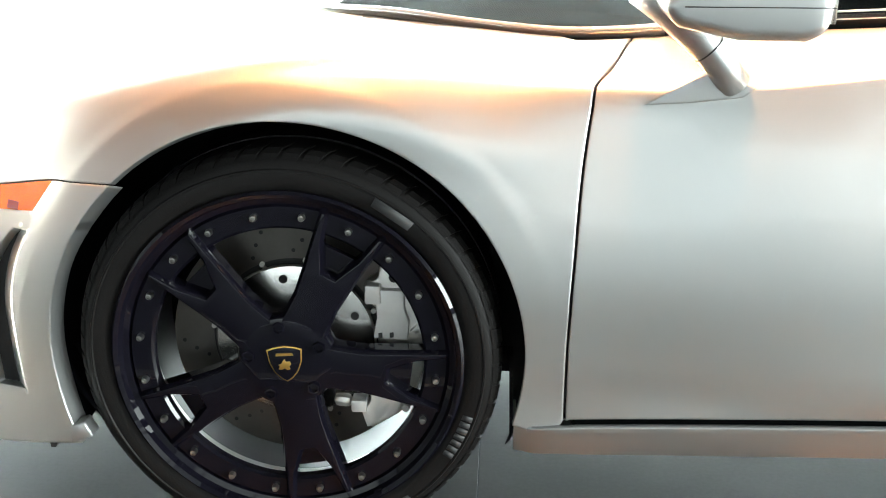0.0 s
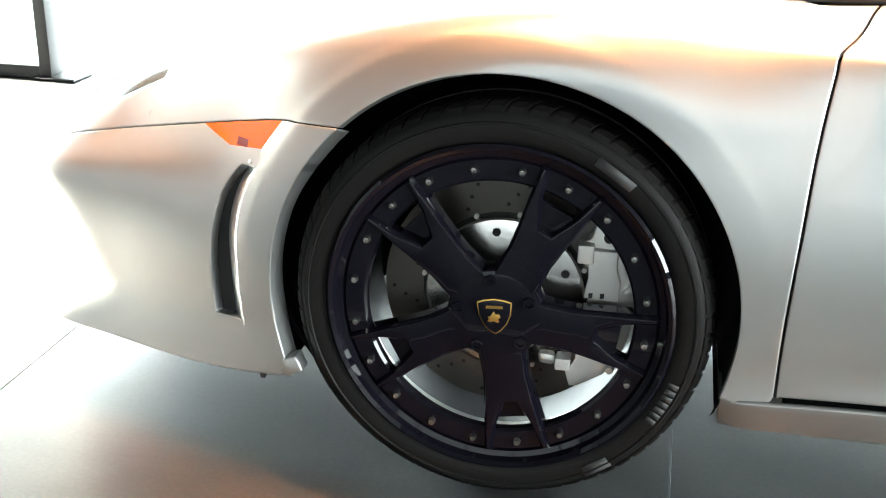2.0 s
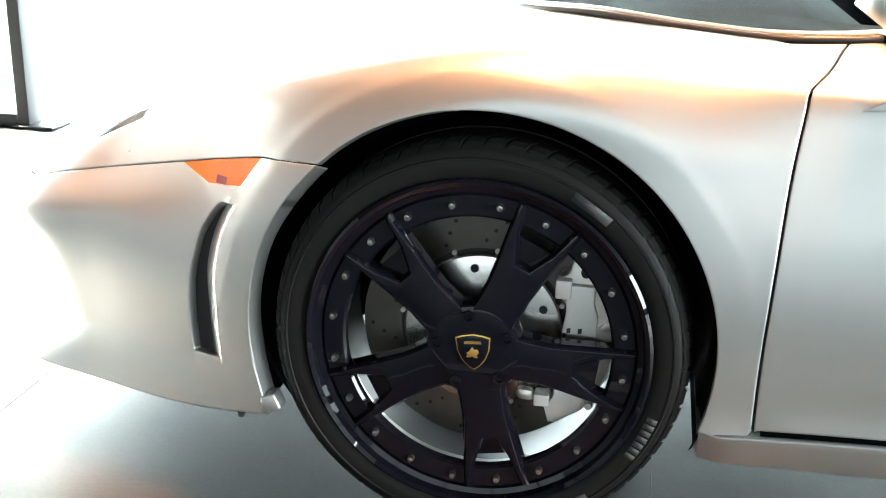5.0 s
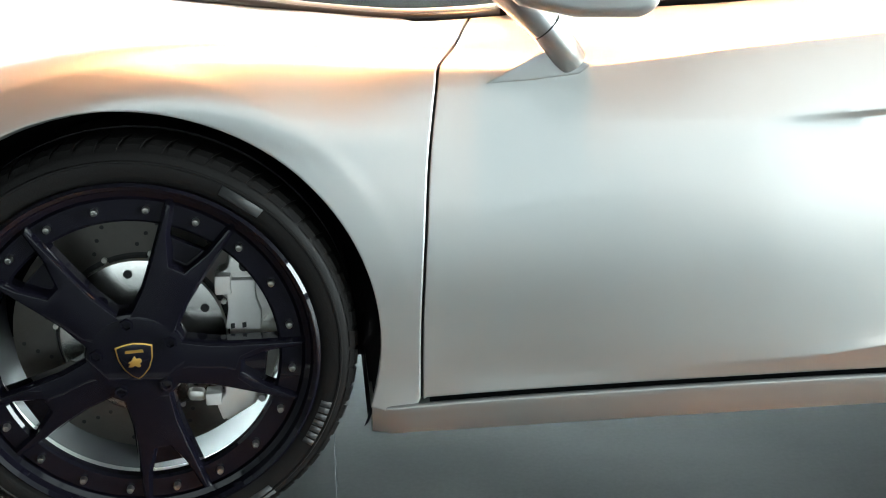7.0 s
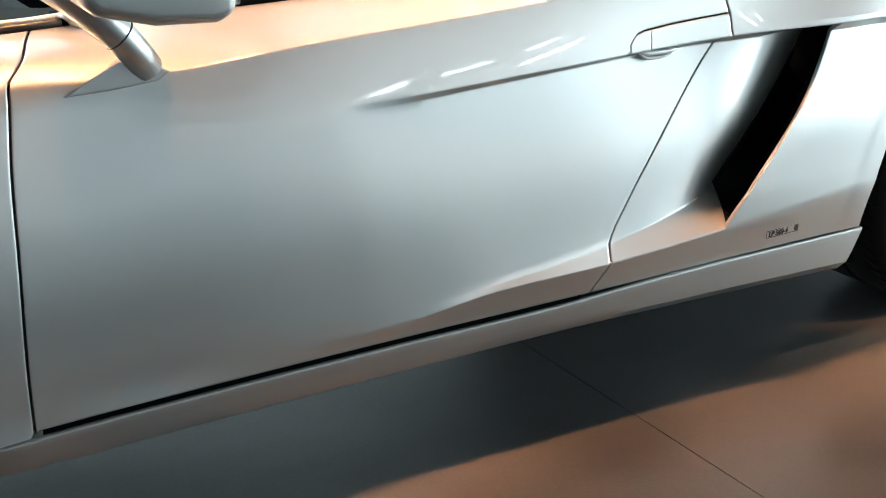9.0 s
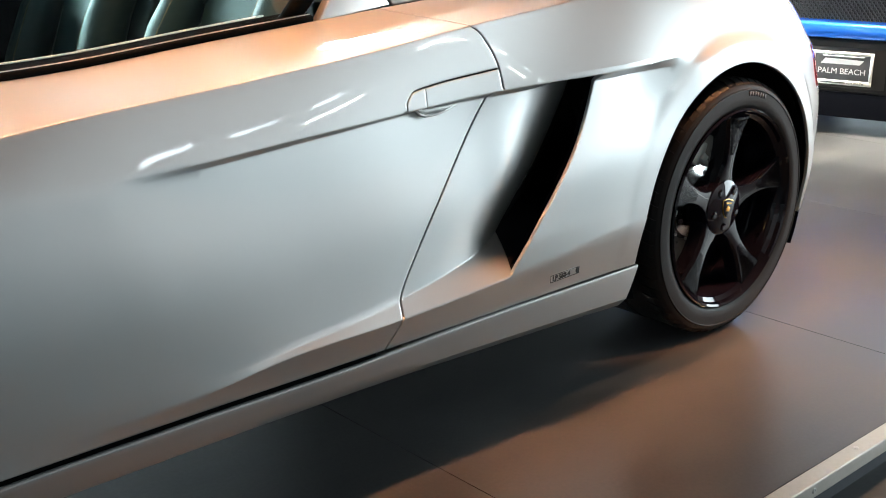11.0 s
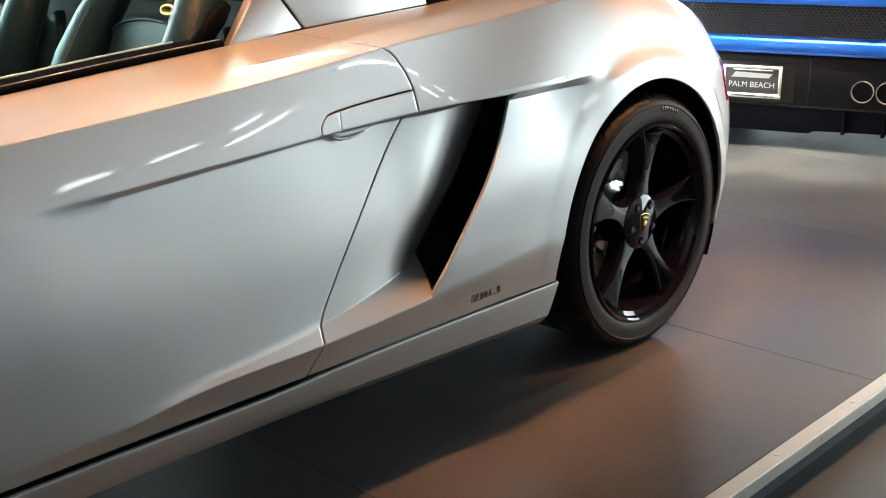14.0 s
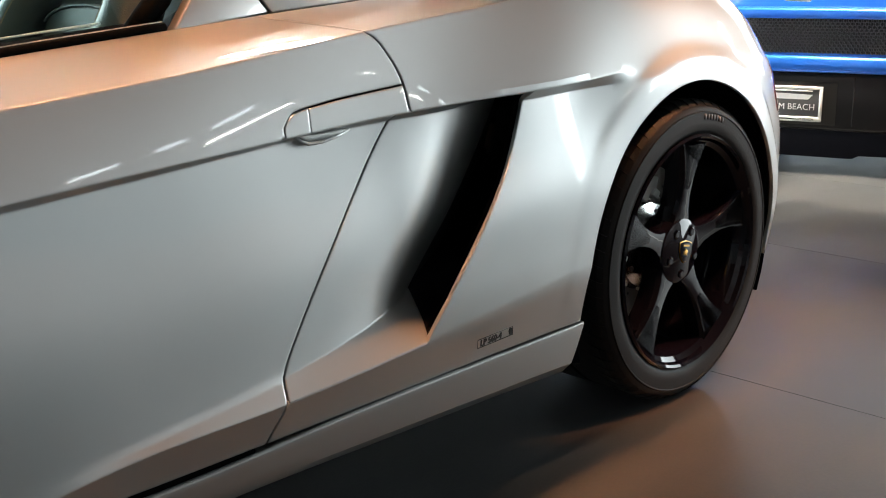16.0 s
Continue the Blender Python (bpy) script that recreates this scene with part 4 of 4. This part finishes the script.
own(part("header_rail", tube([HEADER(k / 12) for k in range(13)], .020, 10), PAINT))
side_glass = own(part("side_window", quad_pane([(.62, .235, .785), (1.405, .295, .835), (1.36, .43, 1.09), (.99, .44, 1.13)], .004), GLASS, label="raised side window"))
side_glass.visible_shadow = False
# black weather strips along the door's top edge
xs = np.linspace(.55, 1.468, 30)
belt_line = [np.array([x, *BELT(x)[1:]]) for x in xs]
own(part("belt_molding", tube([p + np.array((0, .008, .004)) for p in belt_line], .0085, 8), SEAL))
own(part("window_seal", tube([p + np.array((0, .020, .008)) for p in belt_line], .006, 8), SEAL))
own(part("seal_strip", tube([p + np.array((0, .012, .0125)) for p in belt_line], .0013, 6), ALU))
own(part("glass_edge", tube([p + np.array((0, .032, .022)) for p in belt_line[:27]], .0020, 6), PLATE_WHITE))
strip = Sheet([tuple(p + np.array((0, .0, -.003))) for p in belt_line] + [tuple(p + np.array((0, .075, .012))) for p in belt_line] + [tuple(p + np.array((0, .085, -.30))) for p in belt_line], [(r * 30 + k, r * 30 + k + 1, (r + 1) * 30 + k + 1, (r + 1) * 30 + k) for r in range(2) for k in range(29)])
own(part("door_card", strip.bm(0), DASH, label="black door lining"))


def bucket_seat(y):
    """A leather bucket seat: cushion, backrest panel between two wings, a headrest with a slot under it."""
    seat = empty("bucket_seat", (1.2, y, .2), label="black leather bucket seat with light stitching", category="seat", group="car seats")
    o = Vector((1.2, y, .2))

    def add(name, bm, mat, label=""):
        bmesh.ops.translate(bm, vec=-o, verts=bm.verts[:])
        return part(name, bm, mat, seat, label)

    def back(name, bm, mat, label=""):
        """Hangs a part built round the seat's face at x = 0 on the reclined back."""
        for v in bm.verts:
            v.co = Vector((v.co.x + 1.5 + .33 * (v.co.z - .86), v.co.y + y, v.co.z))
        return add(name, bm, mat, label)

    def plate(outline, x0, x1, bevel):
        bm = prism([(u, z) for u, z in outline], x1 - x0, x0)
        for v in bm.verts:
            v.co = Vector((v.co.y, v.co.x, v.co.z))
        bmesh.ops.recalc_face_normals(bm, faces=bm.faces[:])
        bmesh.ops.bevel(bm, geom=bm.edges[:], offset=bevel, segments=4, affect="EDGES", profile=.5, clamp_overlap=True)
        return mark_sharp(bm, 50)

    add("cushion", box(.84, 1.38, y - .20, y + .20, .24, .38, .05, 4), LEATHER)
    for s in (-1, 1):
        add("cushion_bolster", box(.86, 1.34, y + s * .225 - .05, y + s * .225 + .05, .22, .43, .045, 4), LEATHER)
    arc = [(.128 * math.sin(a), .832 + .034 * math.cos(a)) for a in np.linspace(1.45, -1.45, 15)]
    back("backrest", plate([(-.135, .36), (.135, .36)] + arc, .0, .08, .012), LEATHER)
    back("back_shell", plate([(-.20, .34), (.20, .34), (.215, .80), (.17, .86), (.13, .838), (0, .842), (-.13, .838), (-.17, .86), (-.215, .80)], .07, .10, .01), LEATHER)
    for s in (-1, 1):
        wing = tube([(-.005, s * .185, .36), (-.03, s * .198, .50), (-.035, s * .197, .66), (-.03, s * .190, .78), (-.012, s * .180, .86), (.006, s * .160, .93), (.02, s * .135, 1.0), (.03, s * .11, 1.03)], [.05, .056, .058, .056, .052, .047, .036, .02], 18)
        back("backrest_wing", wing, LEATHER)
        back("stitching", tube([(-.078, s * .168, .50), (-.086, s * .170, .66), (-.080, s * .166, .78), (-.060, s * .160, .86), (-.036, s * .145, .93)], .0018, 6), STITCH, "pale seam stitching")
    back("piping", tube([(-.001, u * 1.0, z + .001) for u, z in arc], .0035, 6), LEATHER)
    back("headrest", plate([(-.05, .902), (.05, .902), (.085, .916), (.135, .948), (.150, .99), (.135, 1.03), (.08, 1.055), (-.08, 1.055), (-.135, 1.03), (-.150, .99), (-.135, .948), (-.085, .916)], -.005, .085, .02), LEATHER)
    for u in (-.040, -.125):
        ring = tube([(.020, u + .024 * math.cos(a), .888 + .009 * math.sin(a)) for a in np.linspace(0, 2 * math.pi, 25)], .0065, 8, ends=False)
        back("belt_guide", ring, GOLD, "polished oval belt guide")
    return seat


bucket_seat(.585)
bucket_seat(1.275)
own(part("cabin_floor", box(.2, 1.6, .30, MID * 2 - .30, .17, .20), LINER))
own(part("center_console", box(.5, 1.55, .84, 1.02, .2, .50, .03, 3), LEATHER))
own(part("dashboard", prism([(.10, .55), (.12, .745), (.30, .765), (.50, .77), (.62, .73), (.60, .60), (.45, .5)], MID * 2 - .62, .31, .015), DASH))
wheel_rim = [(.72 + .06 * math.cos(t), .58 + .17 * math.sin(t), .70 + .16 * math.cos(t)) for t in np.linspace(0, 2 * math.pi, 33)]
own(part("steering_wheel", tube(wheel_rim, .014, 8, ends=False), LEATHER))
own(part("rear_bulkhead", prism([(1.66, .20), (1.74, .20), (1.80, .86), (1.70, .90), (1.68, .80)], MID * 2 - .66, .33, .01), LINING, label="black lined bulkhead"))

# shallow finger scoop under the handle
own(part("handle_scoop", prism([(1.528, .688), (1.546, .6765), (1.59, .6775), (1.628, .688), (1.60, .6885), (1.56, .6865)], .02, .043, .002), PAINT))
own(part("scoop_lip", tube([(1.526, .046, .687), (1.535, .043, .679), (1.548, .042, .6745), (1.572, .042, .6745), (1.600, .043, .679), (1.630, .046, .687)], .0028, 8), PAINT))

# ---- rear deck ----
base_z = smooth_line([(x, BELT(x)[2]) for x in np.linspace(1.46, 3.2, 14)])
base_y = smooth_line([(x, BELT(x)[1]) for x in np.linspace(1.46, 3.2, 14)])


def upright(outline, lean=.25, thick=.012, **kw):
    """A plate that stands on the body's upper edge and leans inwards; outline of (x, height)."""
    bm = bmesh.new()
    pts = [(x, float(base_y(x)[0]) + .004 + lean * h, float(base_z(x)[0]) + h) for x, h in outline]
    a = [bm.verts.new(p) for p in pts]
    b = [bm.verts.new((p[0], p[1] + thick, p[2])) for p in pts]
    n = len(pts)
    bm.faces.new(a), bm.faces.new(b[::-1])
    for i in range(n):
        bm.faces.new((a[i], b[i], b[(i + 1) % n], a[(i + 1) % n]))
    bmesh.ops.recalc_face_normals(bm, faces=bm.faces[:])
    bmesh.ops.bevel(bm, geom=bm.edges[:], offset=.003, segments=2, affect="EDGES", profile=.5)
    return mark_sharp(bm, 30)


own(part("roll_bar_cover", upright([(1.482, -.004), (1.560, .078), (1.620, .080), (1.672, .002)], thick=.024), PAINT))
own(part("window_pad", tube([(1.41, .318, .812), (1.455, .322, .850), (1.490, .328, .882), (1.520, .335, .905)], [.012, .019, .020, .012], 12), SEAL, label="black padded trim at the window's end"))
own(part("buttress", upright([(1.680, .000), (1.628, .078), (1.80, .082), (2.030, .074), (2.058, .0)]), PAINT, label="silver rear buttress"))
own(part("deck_louver", upright([(2.062, .0), (2.034, .066), (2.30, .045), (2.54, .0)]), LINER))
bm = bmesh.new()
rows_ = []
for x, h in ((1.560, .078), (1.80, .084), (2.03, .076), (2.30, .049), (2.56, .004), (2.9, -.0), (3.12, 0)):
    y0, z0 = float(base_y(x)[0]) + .002 + .25 * h, float(base_z(x)[0]) + h
    rows_.append([bm.verts.new((x, y0 + (MID - y0) * j / 8, z0 + .045 * math.sin(j / 8 * math.pi / 2) * (1 if x < 2.8 else .3))) for j in range(9)])
for a, b in zip(rows_, rows_[1:]):
    for j in range(8):
        bm.faces.new((a[j], b[j], b[j + 1], a[j + 1]))
own(part("engine_cover", bm, PAINT, label="silver engine cover"))

# badge on the lower side
txt = bpy.data.curves.new("model_text", "FONT")
txt.body, txt.size, txt.extrude, txt.shear, txt.offset = "LP 560-4", .0150, .0008, .2, .0004
tob = new("model_badge", txt)
tob.matrix_world = Matrix.Translation((1.842, -.0315, .3026)) @ Matrix.Rotation(radians(-2), 4, "Y") @ Matrix.Rotation(radians(90), 4, "X")
bpy.context.view_layer.update()
me = bpy.data.meshes.new_from_object(tob.evaluated_get(bpy.context.evaluated_depsgraph_get()))
m4 = tob.matrix_world.copy()
bpy.data.objects.remove(tob)
me.transform(m4)
me.materials.clear()
me.materials.append(TRIM)
model_badge = own(part("model_badge", tube([(1.836, -.0312, .3000), (1.926, -.0312, .3034), (1.9265, -.0312, .3180), (1.8365, -.0312, .3146), (1.836, -.0312, .3000)], .0007, 6, ends=False), TRIM, label="thin outlined model badge"))
own(new("model_lettering", me))
own(part("badge_emblem", prism([(1.921 + .0050 * math.cos(t), .3105 + .0070 * math.sin(t)) for t in np.linspace(0, 2 * math.pi, 13)[:-1]], .002, -.0325), TRIM))


# the far side of the car repeats the near side
FLIP = Matrix.Translation((0, 2 * MID, 0)) @ Matrix.Diagonal((1, -1, 1, 1))
bpy.context.view_layer.update()
MIRRORED = ("front_bumper", "side_marker_light", "air_slot", "front_fender", "headlight", "door", "door_handle", "handle_flap", "rear_quarter_panel", "tail_light", "intake_panel", "body_shell", "side_sill",
            "wheel_housing", "hood", "underbody", "side_mirror", "mirror_foot", "mirror_stalk", "windshield", "cowl_seal", "windshield_pillar", "header_rail", "side_window", "belt_molding", "window_seal", "door_card", "roll_bar_cover", "buttress", "deck_louver", "engine_cover", "wheel", "brake_disc", "brake_caliper", "intake_duct", "cowl_panel", "cowl_trim")
for ob in [o for o in car.children if o.name.split(".")[0] in MIRRORED]:
    made = {}
    for o in (ob, *ob.children_recursive):
        made[o] = o.copy()
        scene.collection.objects.link(made[o])
        made[o].parent = made.get(o.parent, o.parent)
    made[ob].matrix_world = FLIP @ ob.matrix_world

# ---- the hall ----
def structure(name, bm, mat, label="", category=""):
    return tagged(part(name, bm, mat, None, label, smooth=False), category=category, kind="structure")


DROP = -0.085
platform = structure("platform", box(-6.0, 8.0, -.556, 6.0, DROP, -.006), FASCIA, "low display platform with dark sides")
hall_floor = structure("floor", box(-8, 12, -8, 8, DROP - .2, DROP), LOW_FLOOR, "dark hall floor below the platform")
structure("ceiling", box(-8, 12, -8, 8, 4.0, 4.2), CEILING)
structure("wall_back", box(-8, 12, -8.2, -8.0, DROP, 2.95), WALL)
structure("wall_back_top", box(-8, 12, -8.2, -8.0, 3.08, 4.0), WALL)
structure("wall_back_side", box(-8, 5.1, -8.2, -8.0, 2.95, 3.08), WALL)
structure("wall_back_end", box(7.5, 12, -8.2, -8.0, 2.95, 3.08), WALL)
for k in range(4):
    structure("window_mullion", box(4.95 + .8 * k, 5.25 + .8 * k, -8.15, -8.05, 2.95, 3.08), FRAME)
structure("wall_far", box(-8, 12, 8.0, 8.2, 3.6, 4.0), WALL)
structure("wall_far_low", box(8.2, 12, 8.0, 8.2, DROP, 3.6), WALL)
structure("wall_right", box(12, 12.2, -8, 8, DROP, 4.0), WALL)
structure("wall_left_top", box(-8.2, -8, -8, 8, 3.6, 4.0), WALL)
structure("wall_left", box(-8.2, -8, -8, 2.4, DROP, 3.6), WALL)
structure("pavement", box(-80, -8, -40, 40, DROP - .3, DROP - .02), material("pavement_concrete", (0.22, 0.21, 0.20), .8, grain=.3, grain_size=20, stain=.4, stain_size=.8, bump=.2))
for k in range(6):
    structure("window_mullion", box(-8.14, -8.06, 2.4 + 1.12 * k - .04, 2.4 + 1.12 * k + .04, DROP, 3.6), FRAME)
structure("backdrop", box(-9, 9.5, 8.8, 9.0, DROP - .5, 5), SKY_GLOW)
structure("backdrop", box(-9, 12, -9.0, -8.8, 1.5, 5), WINDOW_GLOW)
EDGE = -.545
bm = box(-6.0, 8.0, -.582, EDGE, -.03, .004, .003)
edge_trim = structure("edge_trim", bm, ALU, "aluminium edge trim screwed to the platform")
pieces = box(0, 1.2185, 0, 2.432, -.006, 0, .0003, 1)
me = bpy.data.meshes.new("floor_panel")
pieces.to_mesh(me)
pieces.free()
me.materials.append(FLOOR)
for i in range(-5, 6):
    for j in range(3):
        ob = new("floor_panel", me)
        ob.parent = platform
        ob.location = (.2835 + 1.2205 * (i - 0) , EDGE + .003 + 2.434 * j, 0)
screw_me = bpy.data.meshes.new("screw")
bm = lathe([(0, .0012), (.0025, .0012), (.0028, .0022), (.0055, .0024), (.0065, 0)], 10, "z", sharp=25)
bm.to_mesh(screw_me)
bm.free()
screw_me.materials.append(STEEL)
for k in range(24):
    x = -1.46 + .365 * k
    top = new("screw", screw_me)
    top.parent, top.location = edge_trim, (x, -.562, .0035)
    side = new("screw", screw_me)
    side.parent = edge_trim
    side.matrix_basis = pose(x + .17, -.5815, -.012, 90, 0, 0)
for lx, ly in [lamp[:2] for lamp in ROW_LAMPS + SIDE_LAMPS + REAR_FILL_LAMPS]:
    lamp = empty("ceiling_spotlight", (lx, ly, 4.0), label="warm round spotlight hung from the ceiling", category="lamp", group="ceiling spotlights")
    part("lamp_housing", lathe([(.02, 0), (.07, -.02), (.09, -.18), (.085, -.18), (.065, -.05), (.0, -.05)], 24, "z"), FRAME, lamp)
    part("bulb", lathe([(.0, -.10), (.022, -.10), (.028, -.125), (.0, -.135)], 16, "z"), LAMP_GLOW, lamp)

PANEL_GLOW = glow("panel_diffuser", (1.0, 0.97, 0.92), 6.0)
for px, py, sx, sy in ((5.15, 4.65, .42, .16), (5.45, 5.45, .22, .14), (6.3, 6.2, .30, .14)):
    panel_lamp = empty("ceiling_panel_light", (px, py, 4.0), label="small white panel light set under the ceiling", category="lamp", group="ceiling panel lights")
    part("frame", box(-sx - .03, sx + .03, -sy - .03, sy + .03, -.06, 0, .004), FRAME, panel_lamp)
    part("diffuser", box(-sx, sx, -sy, sy, -.068, -.058, .002, 1), PANEL_GLOW, panel_lamp)
for wx, wz, half in ((7.15, 2.62, .42), (8.3, 2.95, .25)):
    tube_lamp = empty("wall_tube_light", (wx, -8.0, wz), label="slim white tube light on the back wall", category="lamp", group="wall tube lights")
    part("bracket", box(-half - .03, half + .03, 0, .05, -.03, .03, .004), FRAME, tube_lamp)
    part("tube", tube([(-half, .07, 0), (half, .07, 0)], .018, 10), PANEL_GLOW, tube_lamp)


def fill_window(name, across, u0, u1, z0, z1, at, parts_n):
    """An added frame with faintly glowing panes on a closed wall, round a fill lamp; across is the wall's long axis.
    """
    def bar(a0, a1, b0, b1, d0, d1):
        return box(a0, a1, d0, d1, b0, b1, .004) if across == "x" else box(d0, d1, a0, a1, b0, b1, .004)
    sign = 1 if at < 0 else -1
    win = structure(name, bar(u0 - .06, u1 + .06, z0 - .06, z0, at, at + sign * .06) , FRAME, "unseen window frame with faintly glowing panes on a closed wall")
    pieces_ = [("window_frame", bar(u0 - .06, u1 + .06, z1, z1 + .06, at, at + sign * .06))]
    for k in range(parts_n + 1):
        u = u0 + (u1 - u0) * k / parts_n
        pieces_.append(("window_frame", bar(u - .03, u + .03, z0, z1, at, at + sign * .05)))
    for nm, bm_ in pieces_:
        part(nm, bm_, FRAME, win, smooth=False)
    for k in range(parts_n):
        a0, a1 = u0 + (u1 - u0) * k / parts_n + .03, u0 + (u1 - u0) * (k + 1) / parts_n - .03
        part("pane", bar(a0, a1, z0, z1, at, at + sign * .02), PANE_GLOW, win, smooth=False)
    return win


fill_window("window_4", "y", .6, 7.0, .4, 3.5, 12.0, 5)
fill_window("window_2", "y", -7.7, -1.5, .4, 3.6, 12.0, 5)
fill_window("window_3", "x", -7.0, 9.0, .4, 2.85, -8.0, 12)

# ---- the blue car behind ----
blue = empty("sports_car", (5.25, 1.165, 0), label="blue sports car with black tail seen from behind", category="car")
ACROSS = -74.0
blue.matrix_world = pose(5.25, 1.165, 0, 0, 0, ACROSS)
# in the car's own axes x runs across its tail, y into the car


def soft_box(x0, x1, y0, y1, z0, z1, r=.02, seg=3):
    return box(x0, x1, y0, y1, z0, z1, r, seg)


part("body", soft_box(-.93, .93, .02, 4.0, .42, .74, .06, 4), BLUE, blue, "glossy blue bodywork")
part("upper_body", prism([(-.93, .70), (-.86, .80), (-.70, .86), (.70, .86), (.86, .80), (.93, .70)], 3.2, .10, .03), BLUE, blue)
part("cabin", prism([(-.62, .84), (-.48, 1.10), (.48, 1.10), (.62, .84)], 1.5, 1.3, .04), BLACK_GLOSS, blue)
part("bumper_bar", soft_box(-.92, .92, -.05, .10, .456, .530, .022), BLUE, blue)
part("tail_lip", soft_box(-.90, .90, -.03, .10, .69, .735, .012), BLUE, blue)
grille = part("grille", box(-.80, .80, .012, .018, .54, .69), SEAM, blue, "black honeycomb grille")
bm = bmesh.new()
for j in range(11):
    for i in range(76):
        cx, cz = -.78 + .0205 * i + (.01025 if j % 2 else 0), .547 + .0136 * j
        ring = [(cx + .0100 * math.sin(t), cz + .0090 * math.cos(t)) for t in np.linspace(0, 2 * math.pi, 7)[:-1]]
        hole = [(cx + .0074 * math.sin(t), cz + .0064 * math.cos(t)) for t in np.linspace(0, 2 * math.pi, 7)[:-1]]
        a = [bm.verts.new((x, -.002, z)) for x, z in ring]
        b = [bm.verts.new((x, -.002, z)) for x, z in hole]
        c = [bm.verts.new((x, .012, z)) for x, z in hole]
        for k in range(6):
            n = (k + 1) % 6
            bm.faces.new((a[k], a[n], b[n], b[k])), bm.faces.new((b[k], b[n], c[n], c[k]))
bmesh.ops.recalc_face_normals(bm, faces=bm.faces[:])
tagged(part("grille_mesh", bm, material("grille_grey", (.09, .09, .095), .35, .5), grille, smooth=False), kind="stuff")
part("rear_apron", soft_box(-.90, .90, -.03, .25, .20, .458, .02), APRON, blue, "black rear apron")
part("diffuser", prism([(-.85, .22), (-.82, .10), (-.30, .09), (-.28, .075), (.28, .075), (.30, .09), (.82, .10), (.85, .22)], .5, .0, .01), LINER, blue)
for fx in (-.62, -.44, .44, .62):
    part("diffuser_fin", prism([(fx - .008, .20), (fx + .008, .20), (fx + .008, .085), (fx - .008, .085)], .42, -.02, .003), LINER, blue)
for fx in (-.27, .27):
    part("apron_seam", box(fx - .002, fx + .002, -.0315, -.029, .225, .44), SEAM, blue)
part("plate_recess", box(-.20, .20, -.034, -.028, .225, .415, .003), TRIM, blue)
plate = part("number_plate", box(-.137, .137, -.046, -.038, .245, .392, .006), PLATE_DARK, blue, "dark dealer plate in a bright frame")
fr = bmesh.new()
for b in ((-.142, .142, .383, .397), (-.142, .142, .240, .262), (-.142, -.128, .255, .39), (.128, .142, .255, .39)):
    box(b[0], b[1], -.052, -.040, b[2], b[3], .002, 1, fr)
part("plate_frame", fr, PLATE_RIM, plate)
for x0, x1, z0, z1 in ((-.100, .100, .338, .364), (-.095, .02, .268 - .02, .254), (-.09, .10, .374, .379)):
    part("plate_print", box(x0, x1, -.0535, -.0525, z0, z1) if z0 < .26 or z0 > .37 else prism([(x0, z0), (x0 + .02, z1), (x1, z1 - .004), (x1 - .02, z0)], .001, -.0475), PLATE_WHITE if z0 > .26 else TRIM, plate)
for words, size, at, ink in (("PALM BEACH", .038, (0, -.0475, .292), PLATE_WHITE), ("PALM BEACH", .015, (.065, -.0525, .2455), TRIM)):
    txt = bpy.data.curves.new("plate_text", "FONT")
    txt.body, txt.size, txt.extrude, txt.align_x = words, size, .0006, "CENTER"
    tob = new("plate_text", txt)
    tob.matrix_world = Matrix.Translation(at) @ Matrix.Rotation(radians(90), 4, "X")
    bpy.context.view_layer.update()
    me = bpy.data.meshes.new_from_object(tob.evaluated_get(bpy.context.evaluated_depsgraph_get()))
    me.transform(tob.matrix_world.copy())
    bpy.data.objects.remove(tob)
    me.materials.clear()
    me.materials.append(ink)
    new("plate_words", me).parent = plate
for s in (-1, 1):
    for x in (.515, .625):
        pipe = part("exhaust_tip", lathe([(.040, .10), (.050, .10), (.051, -.055), (.0495, -.059), (.048, -.055), (.047, .08), (.0, .08)], 32, sharp=30), TIP, blue, "round chrome exhaust tip")
        pipe.location = (s * x, 0, .300)
        part("pipe_bore", lathe([(0, .0), (.0468, .0)], 24), SEAM, pipe)
    for y in (.62, 3.1):
        w = part("wheel", lathe([(.10, .0), (.26, .0), (.30, .01), (.325, .04), (.325, .25), (.28, .28), (.10, .28)], 48), RUBBER, blue)
        w.matrix_basis = pose(s * .93 - (.0 if s < 0 else 0), y, .325, 0, 0, -90 if s < 0 else 90)
part("name_bar", prism([(-.06, .765), (-.05, .778), (.06, .774), (.05, .762)], .002, .005), CHROME, blue)

# ---- glass screen beyond the nose ----
screen = empty("glass_screen", (-3.3, 2.41, 0), label="tall glass screen in a black frame standing on the platform", category="glass screen")


def screen_part(name, x0, x1, y0, y1, z0, z1, mat=FRAME, bevel=.004):
    ob = part(name, box(x0 + 3.3, x1 + 3.3, y0 - 2.41, y1 - 2.41, z0, z1, bevel, 2), mat, screen)
    return ob


screen_part("post", -2.185, -2.135, 2.36, 2.46, 0, 2.4)
screen_part("post", -4.45, -4.40, 2.36, 2.46, 0, 2.4)
screen_part("bottom_rail", -4.40, -2.185, 2.365, 2.455, 0, .05)
screen_part("top_rail", -4.40, -2.185, 2.365, 2.455, 2.35, 2.4)
screen_part("foot_plate", -2.20, -2.03, 2.34, 2.49, 0, .012)
screen_part("pane", -4.40, -2.185, 2.405, 2.413, .05, 2.35, GLASS, 0).visible_shadow = False
